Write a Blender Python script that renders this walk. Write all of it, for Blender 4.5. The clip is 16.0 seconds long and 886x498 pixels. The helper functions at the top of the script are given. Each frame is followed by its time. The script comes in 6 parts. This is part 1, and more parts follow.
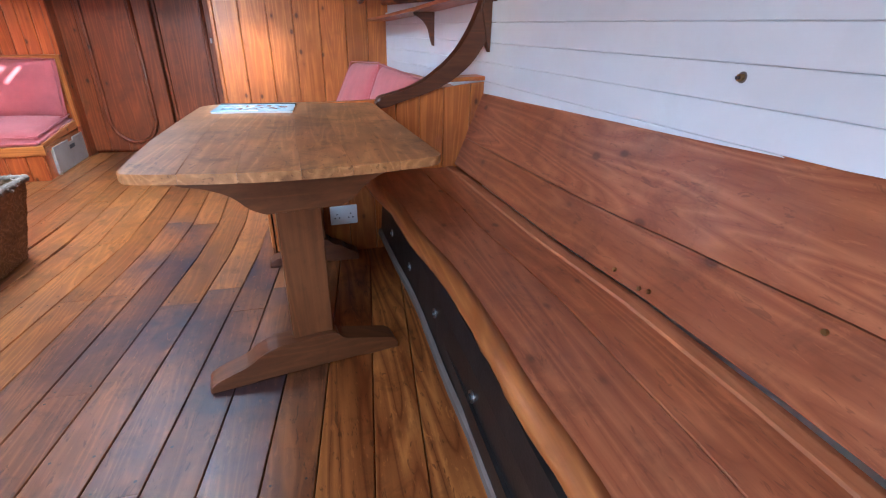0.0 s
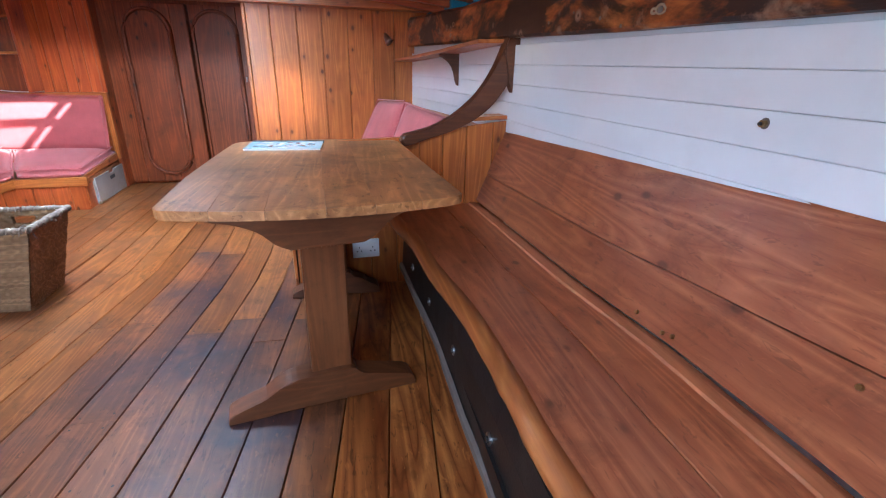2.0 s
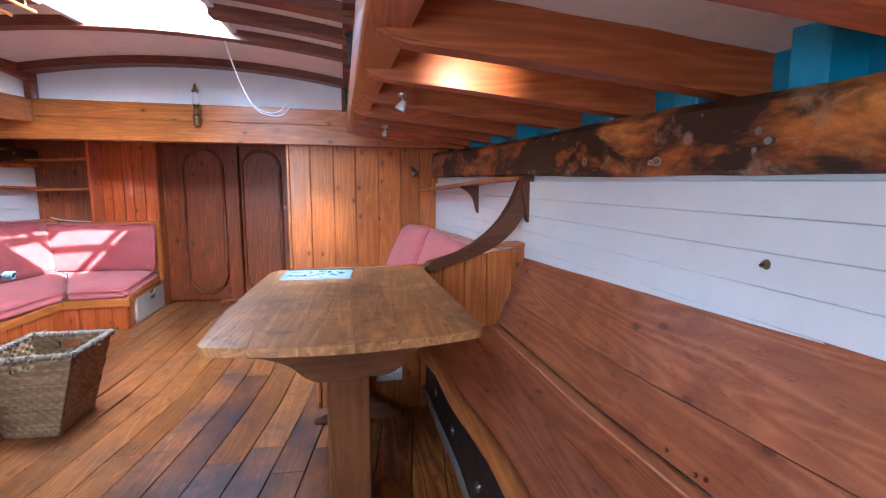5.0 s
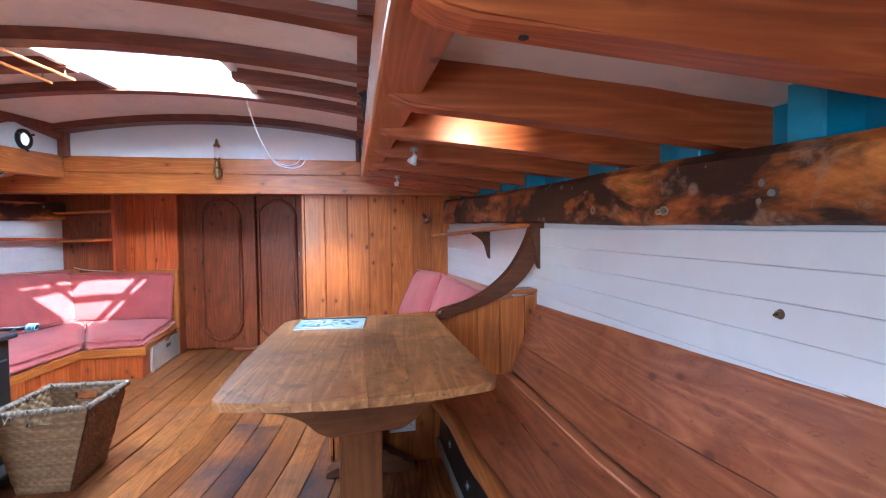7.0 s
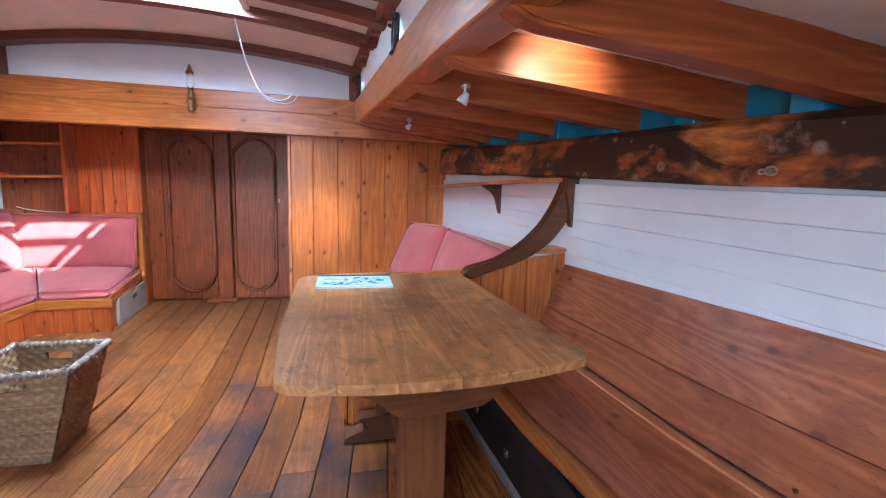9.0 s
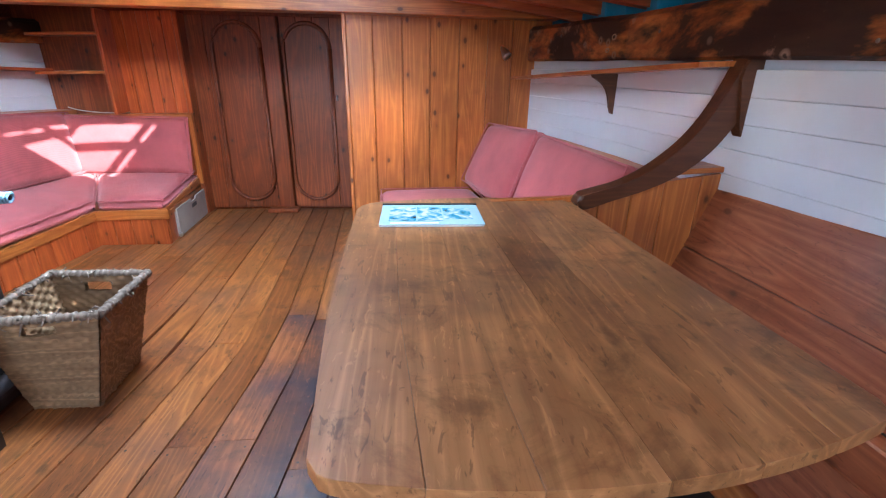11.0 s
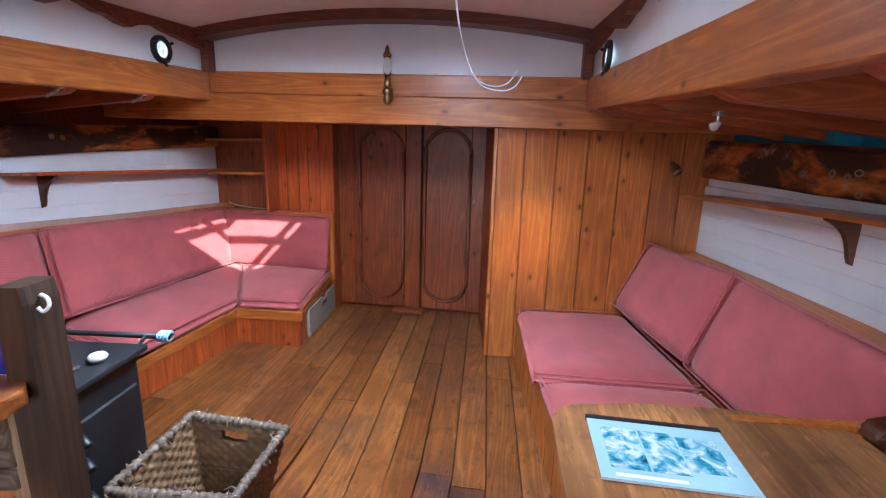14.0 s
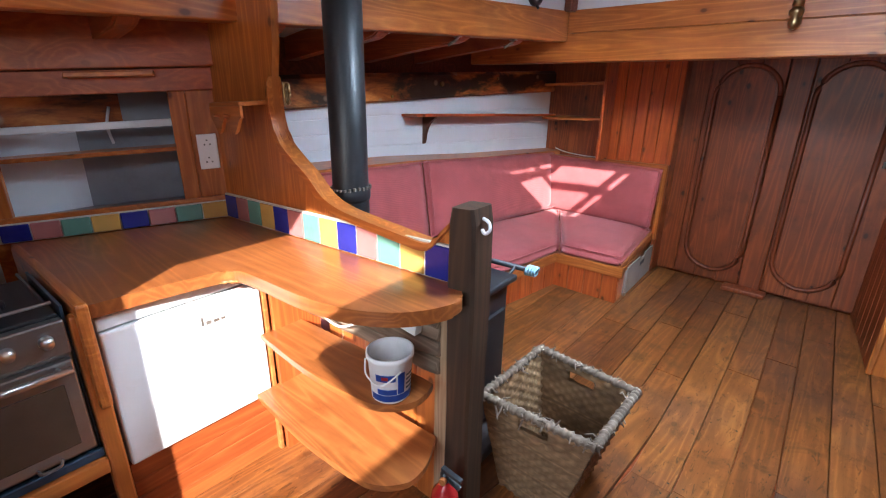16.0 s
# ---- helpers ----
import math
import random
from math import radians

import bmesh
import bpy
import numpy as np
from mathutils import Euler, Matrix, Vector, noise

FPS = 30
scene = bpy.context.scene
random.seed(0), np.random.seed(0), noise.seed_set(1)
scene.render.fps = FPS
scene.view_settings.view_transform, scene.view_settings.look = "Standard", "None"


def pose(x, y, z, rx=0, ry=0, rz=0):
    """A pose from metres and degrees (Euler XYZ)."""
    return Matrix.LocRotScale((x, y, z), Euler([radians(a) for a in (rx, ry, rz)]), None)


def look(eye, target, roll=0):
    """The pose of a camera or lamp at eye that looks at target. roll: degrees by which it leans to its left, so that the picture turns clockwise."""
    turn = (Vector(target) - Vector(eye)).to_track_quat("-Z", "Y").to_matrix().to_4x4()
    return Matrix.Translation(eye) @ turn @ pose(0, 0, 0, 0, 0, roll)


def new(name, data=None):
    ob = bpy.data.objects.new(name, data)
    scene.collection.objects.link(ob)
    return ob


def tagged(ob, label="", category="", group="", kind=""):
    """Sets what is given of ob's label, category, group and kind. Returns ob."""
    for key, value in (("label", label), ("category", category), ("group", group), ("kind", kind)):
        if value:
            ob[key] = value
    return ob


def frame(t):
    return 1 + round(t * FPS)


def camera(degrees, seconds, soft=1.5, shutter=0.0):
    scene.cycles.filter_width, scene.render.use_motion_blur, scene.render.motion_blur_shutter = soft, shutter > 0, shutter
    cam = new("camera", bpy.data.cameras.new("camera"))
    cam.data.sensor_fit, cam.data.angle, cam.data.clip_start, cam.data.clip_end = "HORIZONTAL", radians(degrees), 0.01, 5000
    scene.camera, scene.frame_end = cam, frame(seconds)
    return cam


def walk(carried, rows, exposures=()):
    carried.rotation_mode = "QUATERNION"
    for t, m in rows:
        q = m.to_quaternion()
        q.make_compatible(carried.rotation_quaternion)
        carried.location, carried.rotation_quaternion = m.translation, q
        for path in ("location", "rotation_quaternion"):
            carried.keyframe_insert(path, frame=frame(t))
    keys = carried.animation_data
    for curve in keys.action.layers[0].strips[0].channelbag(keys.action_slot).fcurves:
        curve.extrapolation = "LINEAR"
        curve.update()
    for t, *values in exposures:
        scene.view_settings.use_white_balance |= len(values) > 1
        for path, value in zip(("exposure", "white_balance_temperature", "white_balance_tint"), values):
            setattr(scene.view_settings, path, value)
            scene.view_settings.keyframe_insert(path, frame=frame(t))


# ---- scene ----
cam = camera(88.5, 16.0, soft=1.15)
PATH = [
    (0, (1.446, -0.321, 1.04), (1.897, 1.437, 0.199), 1.2),
    (0.5, (1.443, -0.322, 1.047), (1.889, 1.441, 0.217), 1.7),
    (1, (1.44, -0.326, 1.056), (1.876, 1.456, 0.259), 1.6),
    (1.5, (1.445, -0.329, 1.062), (1.843, 1.49, 0.331), 1.3),
    (2, (1.448, -0.323, 1.062), (1.818, 1.507, 0.345), 1.2),
    (2.5, (1.442, -0.333, 1.075), (1.805, 1.502, 0.367), 1.3),
    (3, (1.447, -0.343, 1.092), (1.806, 1.512, 0.436), 1.1),
    (3.5, (1.452, -0.354, 1.101), (1.792, 1.54, 0.556), 0.4),
    (4, (1.45, -0.362, 1.11), (1.763, 1.567, 0.686), 0.1),
    (4.5, (1.453, -0.371, 1.127), (1.738, 1.58, 0.789), 0.1),
    (4.7, (1.437, -0.375, 1.134), (1.729, 1.581, 0.832), 0.3),
    (6.8, (1.451, -0.393, 1.173), (1.686, 1.592, 1.109), -0.7),
    (7, (1.439, -0.4, 1.173), (1.675, 1.585, 1.109), -0.7),
    (7.5, (1.389, -0.385, 1.167), (1.63, 1.6, 1.109), -0.6),
    (8, (1.27, -0.314, 1.163), (1.523, 1.669, 1.101), -0.4),
    (8.5, (1.174, -0.227, 1.178), (1.554, 1.731, 1.026), 1.2),
    (9, (1.129, -0.147, 1.171), (1.549, 1.789, 0.896), 1.6),
    (9.5, (1.151, -0.018, 1.151), (1.498, 1.913, 0.765), 0.6),
    (9.7, (1.164, 0.03, 1.142), (1.422, 1.959, 0.683), 0.1),
    (11.8, (1.045, 0.625, 1.204), (1.089, 2.482, 0.463), 1.1),
    (12, (1.035, 0.662, 1.222), (1.001, 2.518, 0.476), 1.2),
    (12.5, (0.983, 0.71, 1.292), (0.799, 2.556, 0.545), 2.8),
    (13, (0.89, 0.765, 1.323), (0.629, 2.621, 0.624), 2.1),
    (13.5, (0.826, 0.781, 1.39), (0.562, 2.685, 0.836), 1.5),
    (14, (0.796, 0.815, 1.408), (0.516, 2.747, 0.975), 1.6),
    (14.5, (0.764, 0.858, 1.388), (0.225, 2.733, 0.948), 1.3),
    (15, (0.694, 0.856, 1.384), (-0.073, 2.636, 0.891), 1.6),
    (15.5, (0.537, 0.829, 1.361), (-0.483, 2.45, 0.785), 1.5),
    (16, (0.442, 0.77, 1.364), (-0.844, 2.153, 0.705), 0.9),
]
EXPOSURE = [(0.0, 2.6, 5450, 8), (4.5, 2.55, 5450, 8), (9.0, 2.55, 5500, 8), (12.0, 2.2, 5550, 9), (14.0, 1.88, 5850, 12), (15.0, 1.56, 5800, 8), (16.0, 1.88, 5900, 7)]
walk(cam, [(t, look(eye, target, roll)) for t, eye, target, roll in PATH], EXPOSURE)

# ---------------------------------------------------------------- light
SUN_DIR = Vector((-1.70, 2.09, -1.60)).normalized()
world = bpy.data.worlds.new("world")
scene.world = world
world.use_nodes = True
_sky = world.node_tree.nodes.new("ShaderNodeTexSky")
_sky.sky_type, _sky.sun_disc = "NISHITA", False
_sky.sun_elevation = math.asin(-SUN_DIR.z)
_sky.sun_rotation = math.atan2(-SUN_DIR.x, -SUN_DIR.y)
_bg = world.node_tree.nodes["Background"]
_bg.inputs[1].default_value = 0.15
world.node_tree.links.new(_sky.outputs[0], _bg.inputs[0])

_sun = bpy.data.lights.new("sun", "SUN")
_sun.energy, _sun.angle, _sun.color = 5.0, radians(0.5), (1.0, 0.93, 0.84)
sun = new("sun", _sun)
sun.matrix_world = look((0, 0, 6), Vector((0, 0, 6)) + SUN_DIR)


def area(name, eye, target, sx, sy, watts, color):
    d = bpy.data.lights.new(name, "AREA")
    d.shape, d.size, d.size_y, d.energy, d.color = "RECTANGLE", sx, sy, watts, color
    o = new(name, d)
    o.matrix_world = look(eye, target)
    return o


# area lamps for daylight: the skylight, and a hatch and companionway assumed aft
area("skylight_daylight", (0.18, 2.27, 2.34), (-1.25, 3.1, 0.2), 0.70, 0.66, 30, (0.72, 0.86, 1.0))
area("hatch_daylight", (0.7, -0.70, 2.12), (0.7, -0.6, 0), 0.66, 1.5, 6.5, (0.72, 0.86, 1.0))
# fill from the unseen companionway, aimed at the starboard hull to brighten it
area("companionway_fill", (0.25, -1.64, 1.15), (2.0, 0.9, 1.0), 0.9, 1.15, 7.5, (0.74, 0.87, 1.0))


def spot(name, eye, target, watts, degrees, color=(1.0, 0.72, 0.42), size=0.015):
    d = bpy.data.lights.new(name, "SPOT")
    d.energy, d.spot_size, d.spot_blend, d.color, d.shadow_soft_size = watts, radians(degrees), 1.0, color, size
    o = new(name, d)
    o.matrix_world = look(eye, target)
    return o


# ---------------------------------------------------------------- materials
def _mat(name):
    m = bpy.data.materials.new(name)
    m.use_nodes = True
    nt = m.node_tree
    return m, nt, nt.nodes["Principled BSDF"]


def _n(nt, kind, **values):
    n = nt.nodes.new(kind)
    for k, v in values.items():
        n.inputs[k].default_value = v
    return n


def _ramp(nt, src, stops):
    r = nt.nodes.new("ShaderNodeValToRGB")
    el = r.color_ramp.elements
    while len(el) < len(stops):
        el.new(0.5)
    for e, (p, c) in zip(el, stops):
        e.position, e.color = p, (*c, 1)
    nt.links.new(src, r.inputs[0])
    return r.outputs[0]


def _mix(nt, a, b, fac, mode="MIX"):
    x = nt.nodes.new("ShaderNodeMix")
    x.data_type, x.blend_type = "RGBA", mode
    for sock, v in ((x.inputs[0], fac), (x.inputs[6], a), (x.inputs[7], b)):
        if isinstance(v, (int, float)):
            sock.default_value = v
        elif isinstance(v, tuple):
            sock.default_value = (*v, 1)
        else:
            nt.links.new(v, sock)
    return x.outputs[2]


def _coords(nt, scale, jitter=True):
    """Object coordinates, moved by a random amount for each object and stretched."""
    tc = nt.nodes.new("ShaderNodeTexCoord")
    out = tc.outputs["Object"]
    if jitter:
        oi = nt.nodes.new("ShaderNodeObjectInfo")
        mul = nt.nodes.new("ShaderNodeVectorMath")
        mul.operation = "SCALE"
        mul.inputs[0].default_value = (7.1, 13.3, 5.7)
        nt.links.new(oi.outputs["Random"], mul.inputs["Scale"])
        add = nt.nodes.new("ShaderNodeVectorMath")
        nt.links.new(out, add.inputs[0])
        nt.links.new(mul.outputs[0], add.inputs[1])
        out = add.outputs[0]
    mp = nt.nodes.new("ShaderNodeMapping")
    mp.inputs["Scale"].default_value = scale
    nt.links.new(out, mp.inputs[0])
    return mp.outputs[0]


def _noise(nt, vec, scale, detail=4.0, rough=0.55, distort=0.0):
    t = _n(nt, "ShaderNodeTexNoise", Scale=scale, Detail=detail, Roughness=rough, Distortion=distort)
    nt.links.new(vec, t.inputs["Vector"])
    return t.outputs["Fac"]


def _bump(nt, b, height, strength, distance=0.002):
    bp = _n(nt, "ShaderNodeBump", Strength=strength, Distance=distance)
    nt.links.new(height, bp.inputs["Height"])
    nt.links.new(bp.outputs[0], b.inputs["Normal"])


def wood(name, dark, light, axis, rough=0.35, rings=0.5, knots=0.5, stain=None, stain_amount=0.0, vary=0.25, coat=0.0, ring_scale=1.0, dirt=0.0, scuffs=0.0, streak=0.4, spec=0.5):
    """Varnished timber: figure along one axis, knots, stains and a tint of its own for each piece."""
    m, nt, b = _mat(name)
    k = "xyz".index(axis)
    st = [8.5, 8.5, 8.5]
    st[k] = 0.6
    v = _coords(nt, st)
    v1 = _coords(nt, (1, 1, 1))
    fig = _noise(nt, v, 1.0 * ring_scale, 2.0, 0.4, 0.35)
    # growth rings: repeated bands of the stretched field
    mul = nt.nodes.new("ShaderNodeMath")
    mul.operation = "MULTIPLY"
    mul.inputs[1].default_value = 24.0
    nt.links.new(fig, mul.inputs[0])
    fr = nt.nodes.new("ShaderNodeMath")
    fr.operation = "PINGPONG"
    fr.inputs[1].default_value = 1.0
    nt.links.new(mul.outputs[0], fr.inputs[0])
    sf = [70.0, 70.0, 70.0]
    sf[k] = 2.2
    fine = _noise(nt, _coords(nt, sf), 1.0, 4.0, 0.6)
    mid = tuple((a + c) / 2 for a, c in zip(dark, light))
    base = _ramp(nt, fr.outputs[0], ((0.0, tuple(d * rings + mm * (1 - rings) for d, mm in zip(dark, mid))), (0.16, tuple(d * 0.35 * rings + mm * (1 - 0.35 * rings) for d, mm in zip(dark, mid))), (0.5, mid), (1.0, light)))
    base = _mix(nt, base, _ramp(nt, fine, ((0.32, (0.55, 0.46, 0.4)), (0.6, (1.06, 1.05, 1.03)))), streak, "MULTIPLY")
    sp = [190.0, 190.0, 190.0]
    sp[k] = 9.0
    pores = _noise(nt, _coords(nt, sp), 1.0, 3.0, 0.6)
    base = _mix(nt, base, _ramp(nt, pores, ((0.36, (0.5, 0.42, 0.36)), (0.46, (1.0, 1.0, 1.0)))), 0.16, "MULTIPLY")
    big = _noise(nt, v1, 2.3, 4.0, 0.6)
    base = _mix(nt, base, _ramp(nt, big, ((0.3, (0.7, 0.62, 0.56)), (0.7, (1.1, 1.07, 1.02)))), 0.6, "MULTIPLY")
    if knots:
        kv = [9.0, 9.0, 9.0]
        kv[k] = 5.5
        vo = _n(nt, "ShaderNodeTexVoronoi", Scale=1.0)
        nt.links.new(_coords(nt, kv), vo.inputs["Vector"])
        ko = _ramp(nt, vo.outputs["Distance"], ((0.075, (1, 1, 1)), (0.105, (0.55, 0.55, 0.55)), (0.13, (0.22, 0.22, 0.22)), (0.26, (0, 0, 0))))
        kk = nt.nodes.new("ShaderNodeMath")
        kk.operation = "MULTIPLY"
        kk.inputs[1].default_value = min(1.0, knots * 1.25)
        nt.links.new(ko, kk.inputs[0])
        base = _mix(nt, base, tuple(d * 0.3 for d in dark), kk.outputs[0])
    if stain:
        s1 = _noise(nt, _coords(nt, (1, 1, 1), False), 1.7, 5.0, 0.62, 0.3)
        base = _mix(nt, base, stain, _ramp(nt, s1, ((0.5 - 0.1 * stain_amount, (0, 0, 0)), (0.62, (stain_amount,) * 3))))
    if dirt:
        blot = _noise(nt, v1, 6.5, 6.0, 0.7, 0.5)
        base = _mix(nt, base, tuple(d * 0.35 for d in dark), _ramp(nt, blot, ((0.52, (0, 0, 0)), (0.66, (dirt,) * 3))))
    if scuffs:
        sc = [60.0, 60.0, 60.0]
        sc[k] = 14.0
        dent = _noise(nt, _coords(nt, sc), 1.0, 3.0, 0.7, 0.8)
        base = _mix(nt, base, tuple(d * 0.3 for d in dark), _ramp(nt, dent, ((0.6, (0, 0, 0)), (0.66, (scuffs,) * 3))))
        base = _mix(nt, base, tuple(min(1.0, c * 1.35) for c in light), _ramp(nt, dent, ((0.33, (scuffs * 0.5,) * 3), (0.38, (0, 0, 0)))))
    oi = nt.nodes.new("ShaderNodeObjectInfo")
    tint = _ramp(nt, oi.outputs["Random"], ((0.0, (1 - vary, 1 - 1.25 * vary, 1 - 1.4 * vary)), (0.5, (1.0, 0.99, 0.98)), (1.0, (1 + vary * 0.6, 1 + vary * 0.6, 1 + vary * 0.5))))
    base = _mix(nt, base, tint, 1.0, "MULTIPLY")
    nt.links.new(base, b.inputs["Base Color"])
    rr = nt.nodes.new("ShaderNodeMapRange")
    rr.inputs["To Min"].default_value, rr.inputs["To Max"].default_value = rough - 0.1, rough + 0.16
    nt.links.new(big, rr.inputs["Value"])
    nt.links.new(rr.outputs[0], b.inputs["Roughness"])
    b.inputs["Specular IOR Level"].default_value = spec
    b.inputs["Coat Weight"].default_value = coat
    b.inputs["Coat Roughness"].default_value = 0.18
    _bump(nt, b, pores, 0.18, 0.001)
    return m


def paint(name, color, rough=0.5, vary=0.08, bump=0.15, dirt=(0.6, 0.55, 0.48), dirt_amount=0.12, metallic=0.0, scale=3.0):
    m, nt, b = _mat(name)
    v = _coords(nt, (1, 1, 1))
    big = _noise(nt, v, scale, 5.0, 0.6)
    fine = _noise(nt, v, 90.0, 3.0, 0.6)
    base = _ramp(nt, big, ((0.3, tuple(c * (1 - vary) for c in color)), (0.7, tuple(min(1, c * (1 + vary)) for c in color))))
    base = _mix(nt, base, tuple(c * d for c, d in zip(color, dirt)), _ramp(nt, _noise(nt, v, 7.0, 6.0, 0.7), ((0.52, (0, 0, 0)), (0.8, (dirt_amount * 4,) * 3))))
    nt.links.new(base, b.inputs["Base Color"])
    b.inputs["Roughness"].default_value, b.inputs["Metallic"].default_value = rough, metallic
    _bump(nt, b, fine, bump, 0.001)
    return m


def cloth(name, color):
    m, nt, b = _mat(name)
    v = _coords(nt, (1, 1, 1))
    base = _ramp(nt, _noise(nt, v, 5.0, 5.0, 0.65), ((0.3, tuple(c * 0.82 for c in color)), (0.7, tuple(c * 1.12 for c in color))))
    wv = _n(nt, "ShaderNodeTexWave", Scale=110.0, Distortion=1.5, Detail=2.0)
    nt.links.new(v, wv.inputs["Vector"])
    base = _mix(nt, base, _ramp(nt, wv.outputs["Fac"], ((0.0, (0.86, 0.84, 0.84)), (1.0, (1.06, 1.06, 1.06)))), 0.7, "MULTIPLY")
    nt.links.new(base, b.inputs["Base Color"])
    b.inputs["Roughness"].default_value = 0.9
    b.inputs["Sheen Weight"].default_value = 0.25
    _bump(nt, b, wv.outputs["Fac"], 0.35, 0.001)
    return m


def burnt(name):
    """Old oiled beam: orange heartwood with charred black patches and pale worn spots."""
    m, nt, b = _mat(name)
    v = _coords(nt, (1, 1, 1), False)
    g = _noise(nt, _coords(nt, (9, 2.2, 9), False), 1.0, 6.0, 0.65, 0.6)
    base = _ramp(nt, g, ((0.3, (0.10, 0.022, 0.006)), (0.48, (0.38, 0.10, 0.018)), (0.66, (0.68, 0.26, 0.06))))
    char = _noise(nt, _coords(nt, (1.6, 1.0, 2.4), False), 2.1, 6.0, 0.62, 0.4)
    base = _mix(nt, base, (0.012, 0.008, 0.007), _ramp(nt, char, ((0.43, (0, 0, 0)), (0.54, (0.96, 0.96, 0.96)))))
    worn = _noise(nt, v, 3.7, 6.0, 0.7)
    base = _mix(nt, base, (0.40, 0.25, 0.16), _ramp(nt, worn, ((0.6, (0, 0, 0)), (0.68, (0.6, 0.6, 0.6)))))
    vo = _n(nt, "ShaderNodeTexVoronoi", Scale=1.0)
    nt.links.new(_coords(nt, (6, 9, 9), False), vo.inputs["Vector"])
    base = _mix(nt, base, (0.34, 0.24, 0.17), _ramp(nt, vo.outputs["Distance"], ((0.05, (0, 0, 0)), (0.09, (0.8, 0.8, 0.8)), (0.17, (0.35, 0.35, 0.35)), (0.21, (0, 0, 0)))))
    nt.links.new(base, b.inputs["Base Color"])
    b.inputs["Roughness"].default_value = 0.42
    _bump(nt, b, _noise(nt, _coords(nt, (30, 3, 30), False), 1.0, 5.0, 0.65), 0.5, 0.004)
    return m


def glass(name, tint=(1, 1, 1), rough=0.0):
    m, nt, b = _mat(name)
    b.inputs["Base Color"].default_value = (*tint, 1)
    b.inputs["Transmission Weight"].default_value = 1.0
    b.inputs["Roughness"].default_value = rough
    b.inputs["IOR"].default_value = 1.45
    return m


PINE_Z = wood("varnished_pine_upright", (0.33, 0.082, 0.017), (0.58, 0.20, 0.042), "z", 0.32, 0.28, 0.75, coat=0.2, vary=0.16, dirt=0.15)
PINE_X = wood("varnished_pine_athwart", (0.33, 0.082, 0.017), (0.58, 0.20, 0.042), "x", 0.32, 0.28, 0.75, coat=0.2, vary=0.16, dirt=0.15)
PINE_Y = wood("varnished_pine_lengthwise", (0.33, 0.082, 0.017), (0.58, 0.20, 0.042), "y", 0.32, 0.28, 0.75, coat=0.2, vary=0.16, dirt=0.15)
# red stain with its tone lifted to stand in for sun bounce
RED_X = wood("red_stained_beam", (0.30, 0.068, 0.019), (0.52, 0.145, 0.041), "x", 0.4, 0.4, 0.2)
ROOF_X = wood("roof_beam_timber", (0.10, 0.025, 0.012), (0.24, 0.065, 0.028), "x", 0.4, 0.4, 0.15)
DOOR_Z = wood("dark_stained_pine", (0.13, 0.026, 0.008), (0.33, 0.078, 0.019), "z", 0.38, 0.4, 0.8, dirt=0.35, streak=0.25)
# redder than other pine: bounce from the sun patches is put into the colour
CAB_Z = wood("bounce_reddened_pine_upright", (0.34, 0.055, 0.013), (0.58, 0.135, 0.03), "z", 0.34, 0.3, 0.75, coat=0.15, vary=0.16)
CAB_Y = wood("red_pine_lengthwise", (0.30, 0.06, 0.016), (0.48, 0.12, 0.03), "y", 0.36, 0.3, 0.4, vary=0.16)
FLOOR_Y = wood("worn_pine_floor", (0.125, 0.036, 0.010), (0.32, 0.12, 0.032), "y", 0.34, 0.3, 0.5, stain=(0.045, 0.03, 0.034), stain_amount=0.35, vary=0.24, dirt=0.5, streak=0.25, scuffs=0.6, spec=0.35)
FLOOR_NEW = wood("newer_orange_floor", (0.14, 0.03, 0.007), (0.46, 0.17, 0.042), "y", 0.34, 0.9, 0.3, vary=0.22, ring_scale=0.8, dirt=0.45, scuffs=0.6, spec=0.35)
FLOOR_OLD = wood("old_scuffed_floor", (0.11, 0.034, 0.012), (0.27, 0.096, 0.033), "y", 0.40, 0.25, 0.4, stain=(0.026, 0.019, 0.025), stain_amount=1.0, vary=0.25, dirt=0.5, scuffs=0.6, spec=0.35)
BENCH_Y = wood("red_cedar_bench", (0.25, 0.062, 0.022), (0.46, 0.155, 0.062), "y", 0.36, 0.6, 0.6, vary=0.12, ring_scale=0.8, dirt=0.35, scuffs=0.4, streak=0.25)
SLIP = wood("bench_slip", (0.32, 0.10, 0.04), (0.46, 0.17, 0.07), "y", 0.42, 0.4, 0.1)
EDGE_Y = wood("pale_live_edge", (0.32, 0.095, 0.025), (0.52, 0.20, 0.055), "y", 0.4, 0.4, 0.2)
TABLE_Y = wood("oak_table_top", (0.25, 0.098, 0.030), (0.54, 0.255, 0.095), "y", 0.40, 0.22, 0.25, stain=(0.060, 0.028, 0.022), stain_amount=0.6, vary=0.2, dirt=0.6, scuffs=0.55, streak=0.25, spec=0.4)
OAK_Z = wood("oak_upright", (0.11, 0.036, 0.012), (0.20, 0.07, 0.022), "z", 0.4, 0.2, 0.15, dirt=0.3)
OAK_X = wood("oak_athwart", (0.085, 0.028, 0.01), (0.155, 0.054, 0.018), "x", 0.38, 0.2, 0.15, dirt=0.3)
POST_Z = wood("weathered_post", (0.02, 0.012, 0.008), (0.06, 0.032, 0.018), "z", 0.5, 0.5, 0.3)
COUNTER_X = wood("varnished_worktop", (0.26, 0.075, 0.02), (0.5, 0.18, 0.05), "x", 0.3, 0.4, 0.2, coat=0.35, streak=0.2, dirt=0.2)
BURNT = burnt("charred_beam")
WHITE = paint("white_paint", (0.78, 0.82, 0.86), 0.36, 0.03, dirt_amount=0.03)
CREAM = paint("cream_paint", (0.80, 0.79, 0.75), 0.5, 0.05)
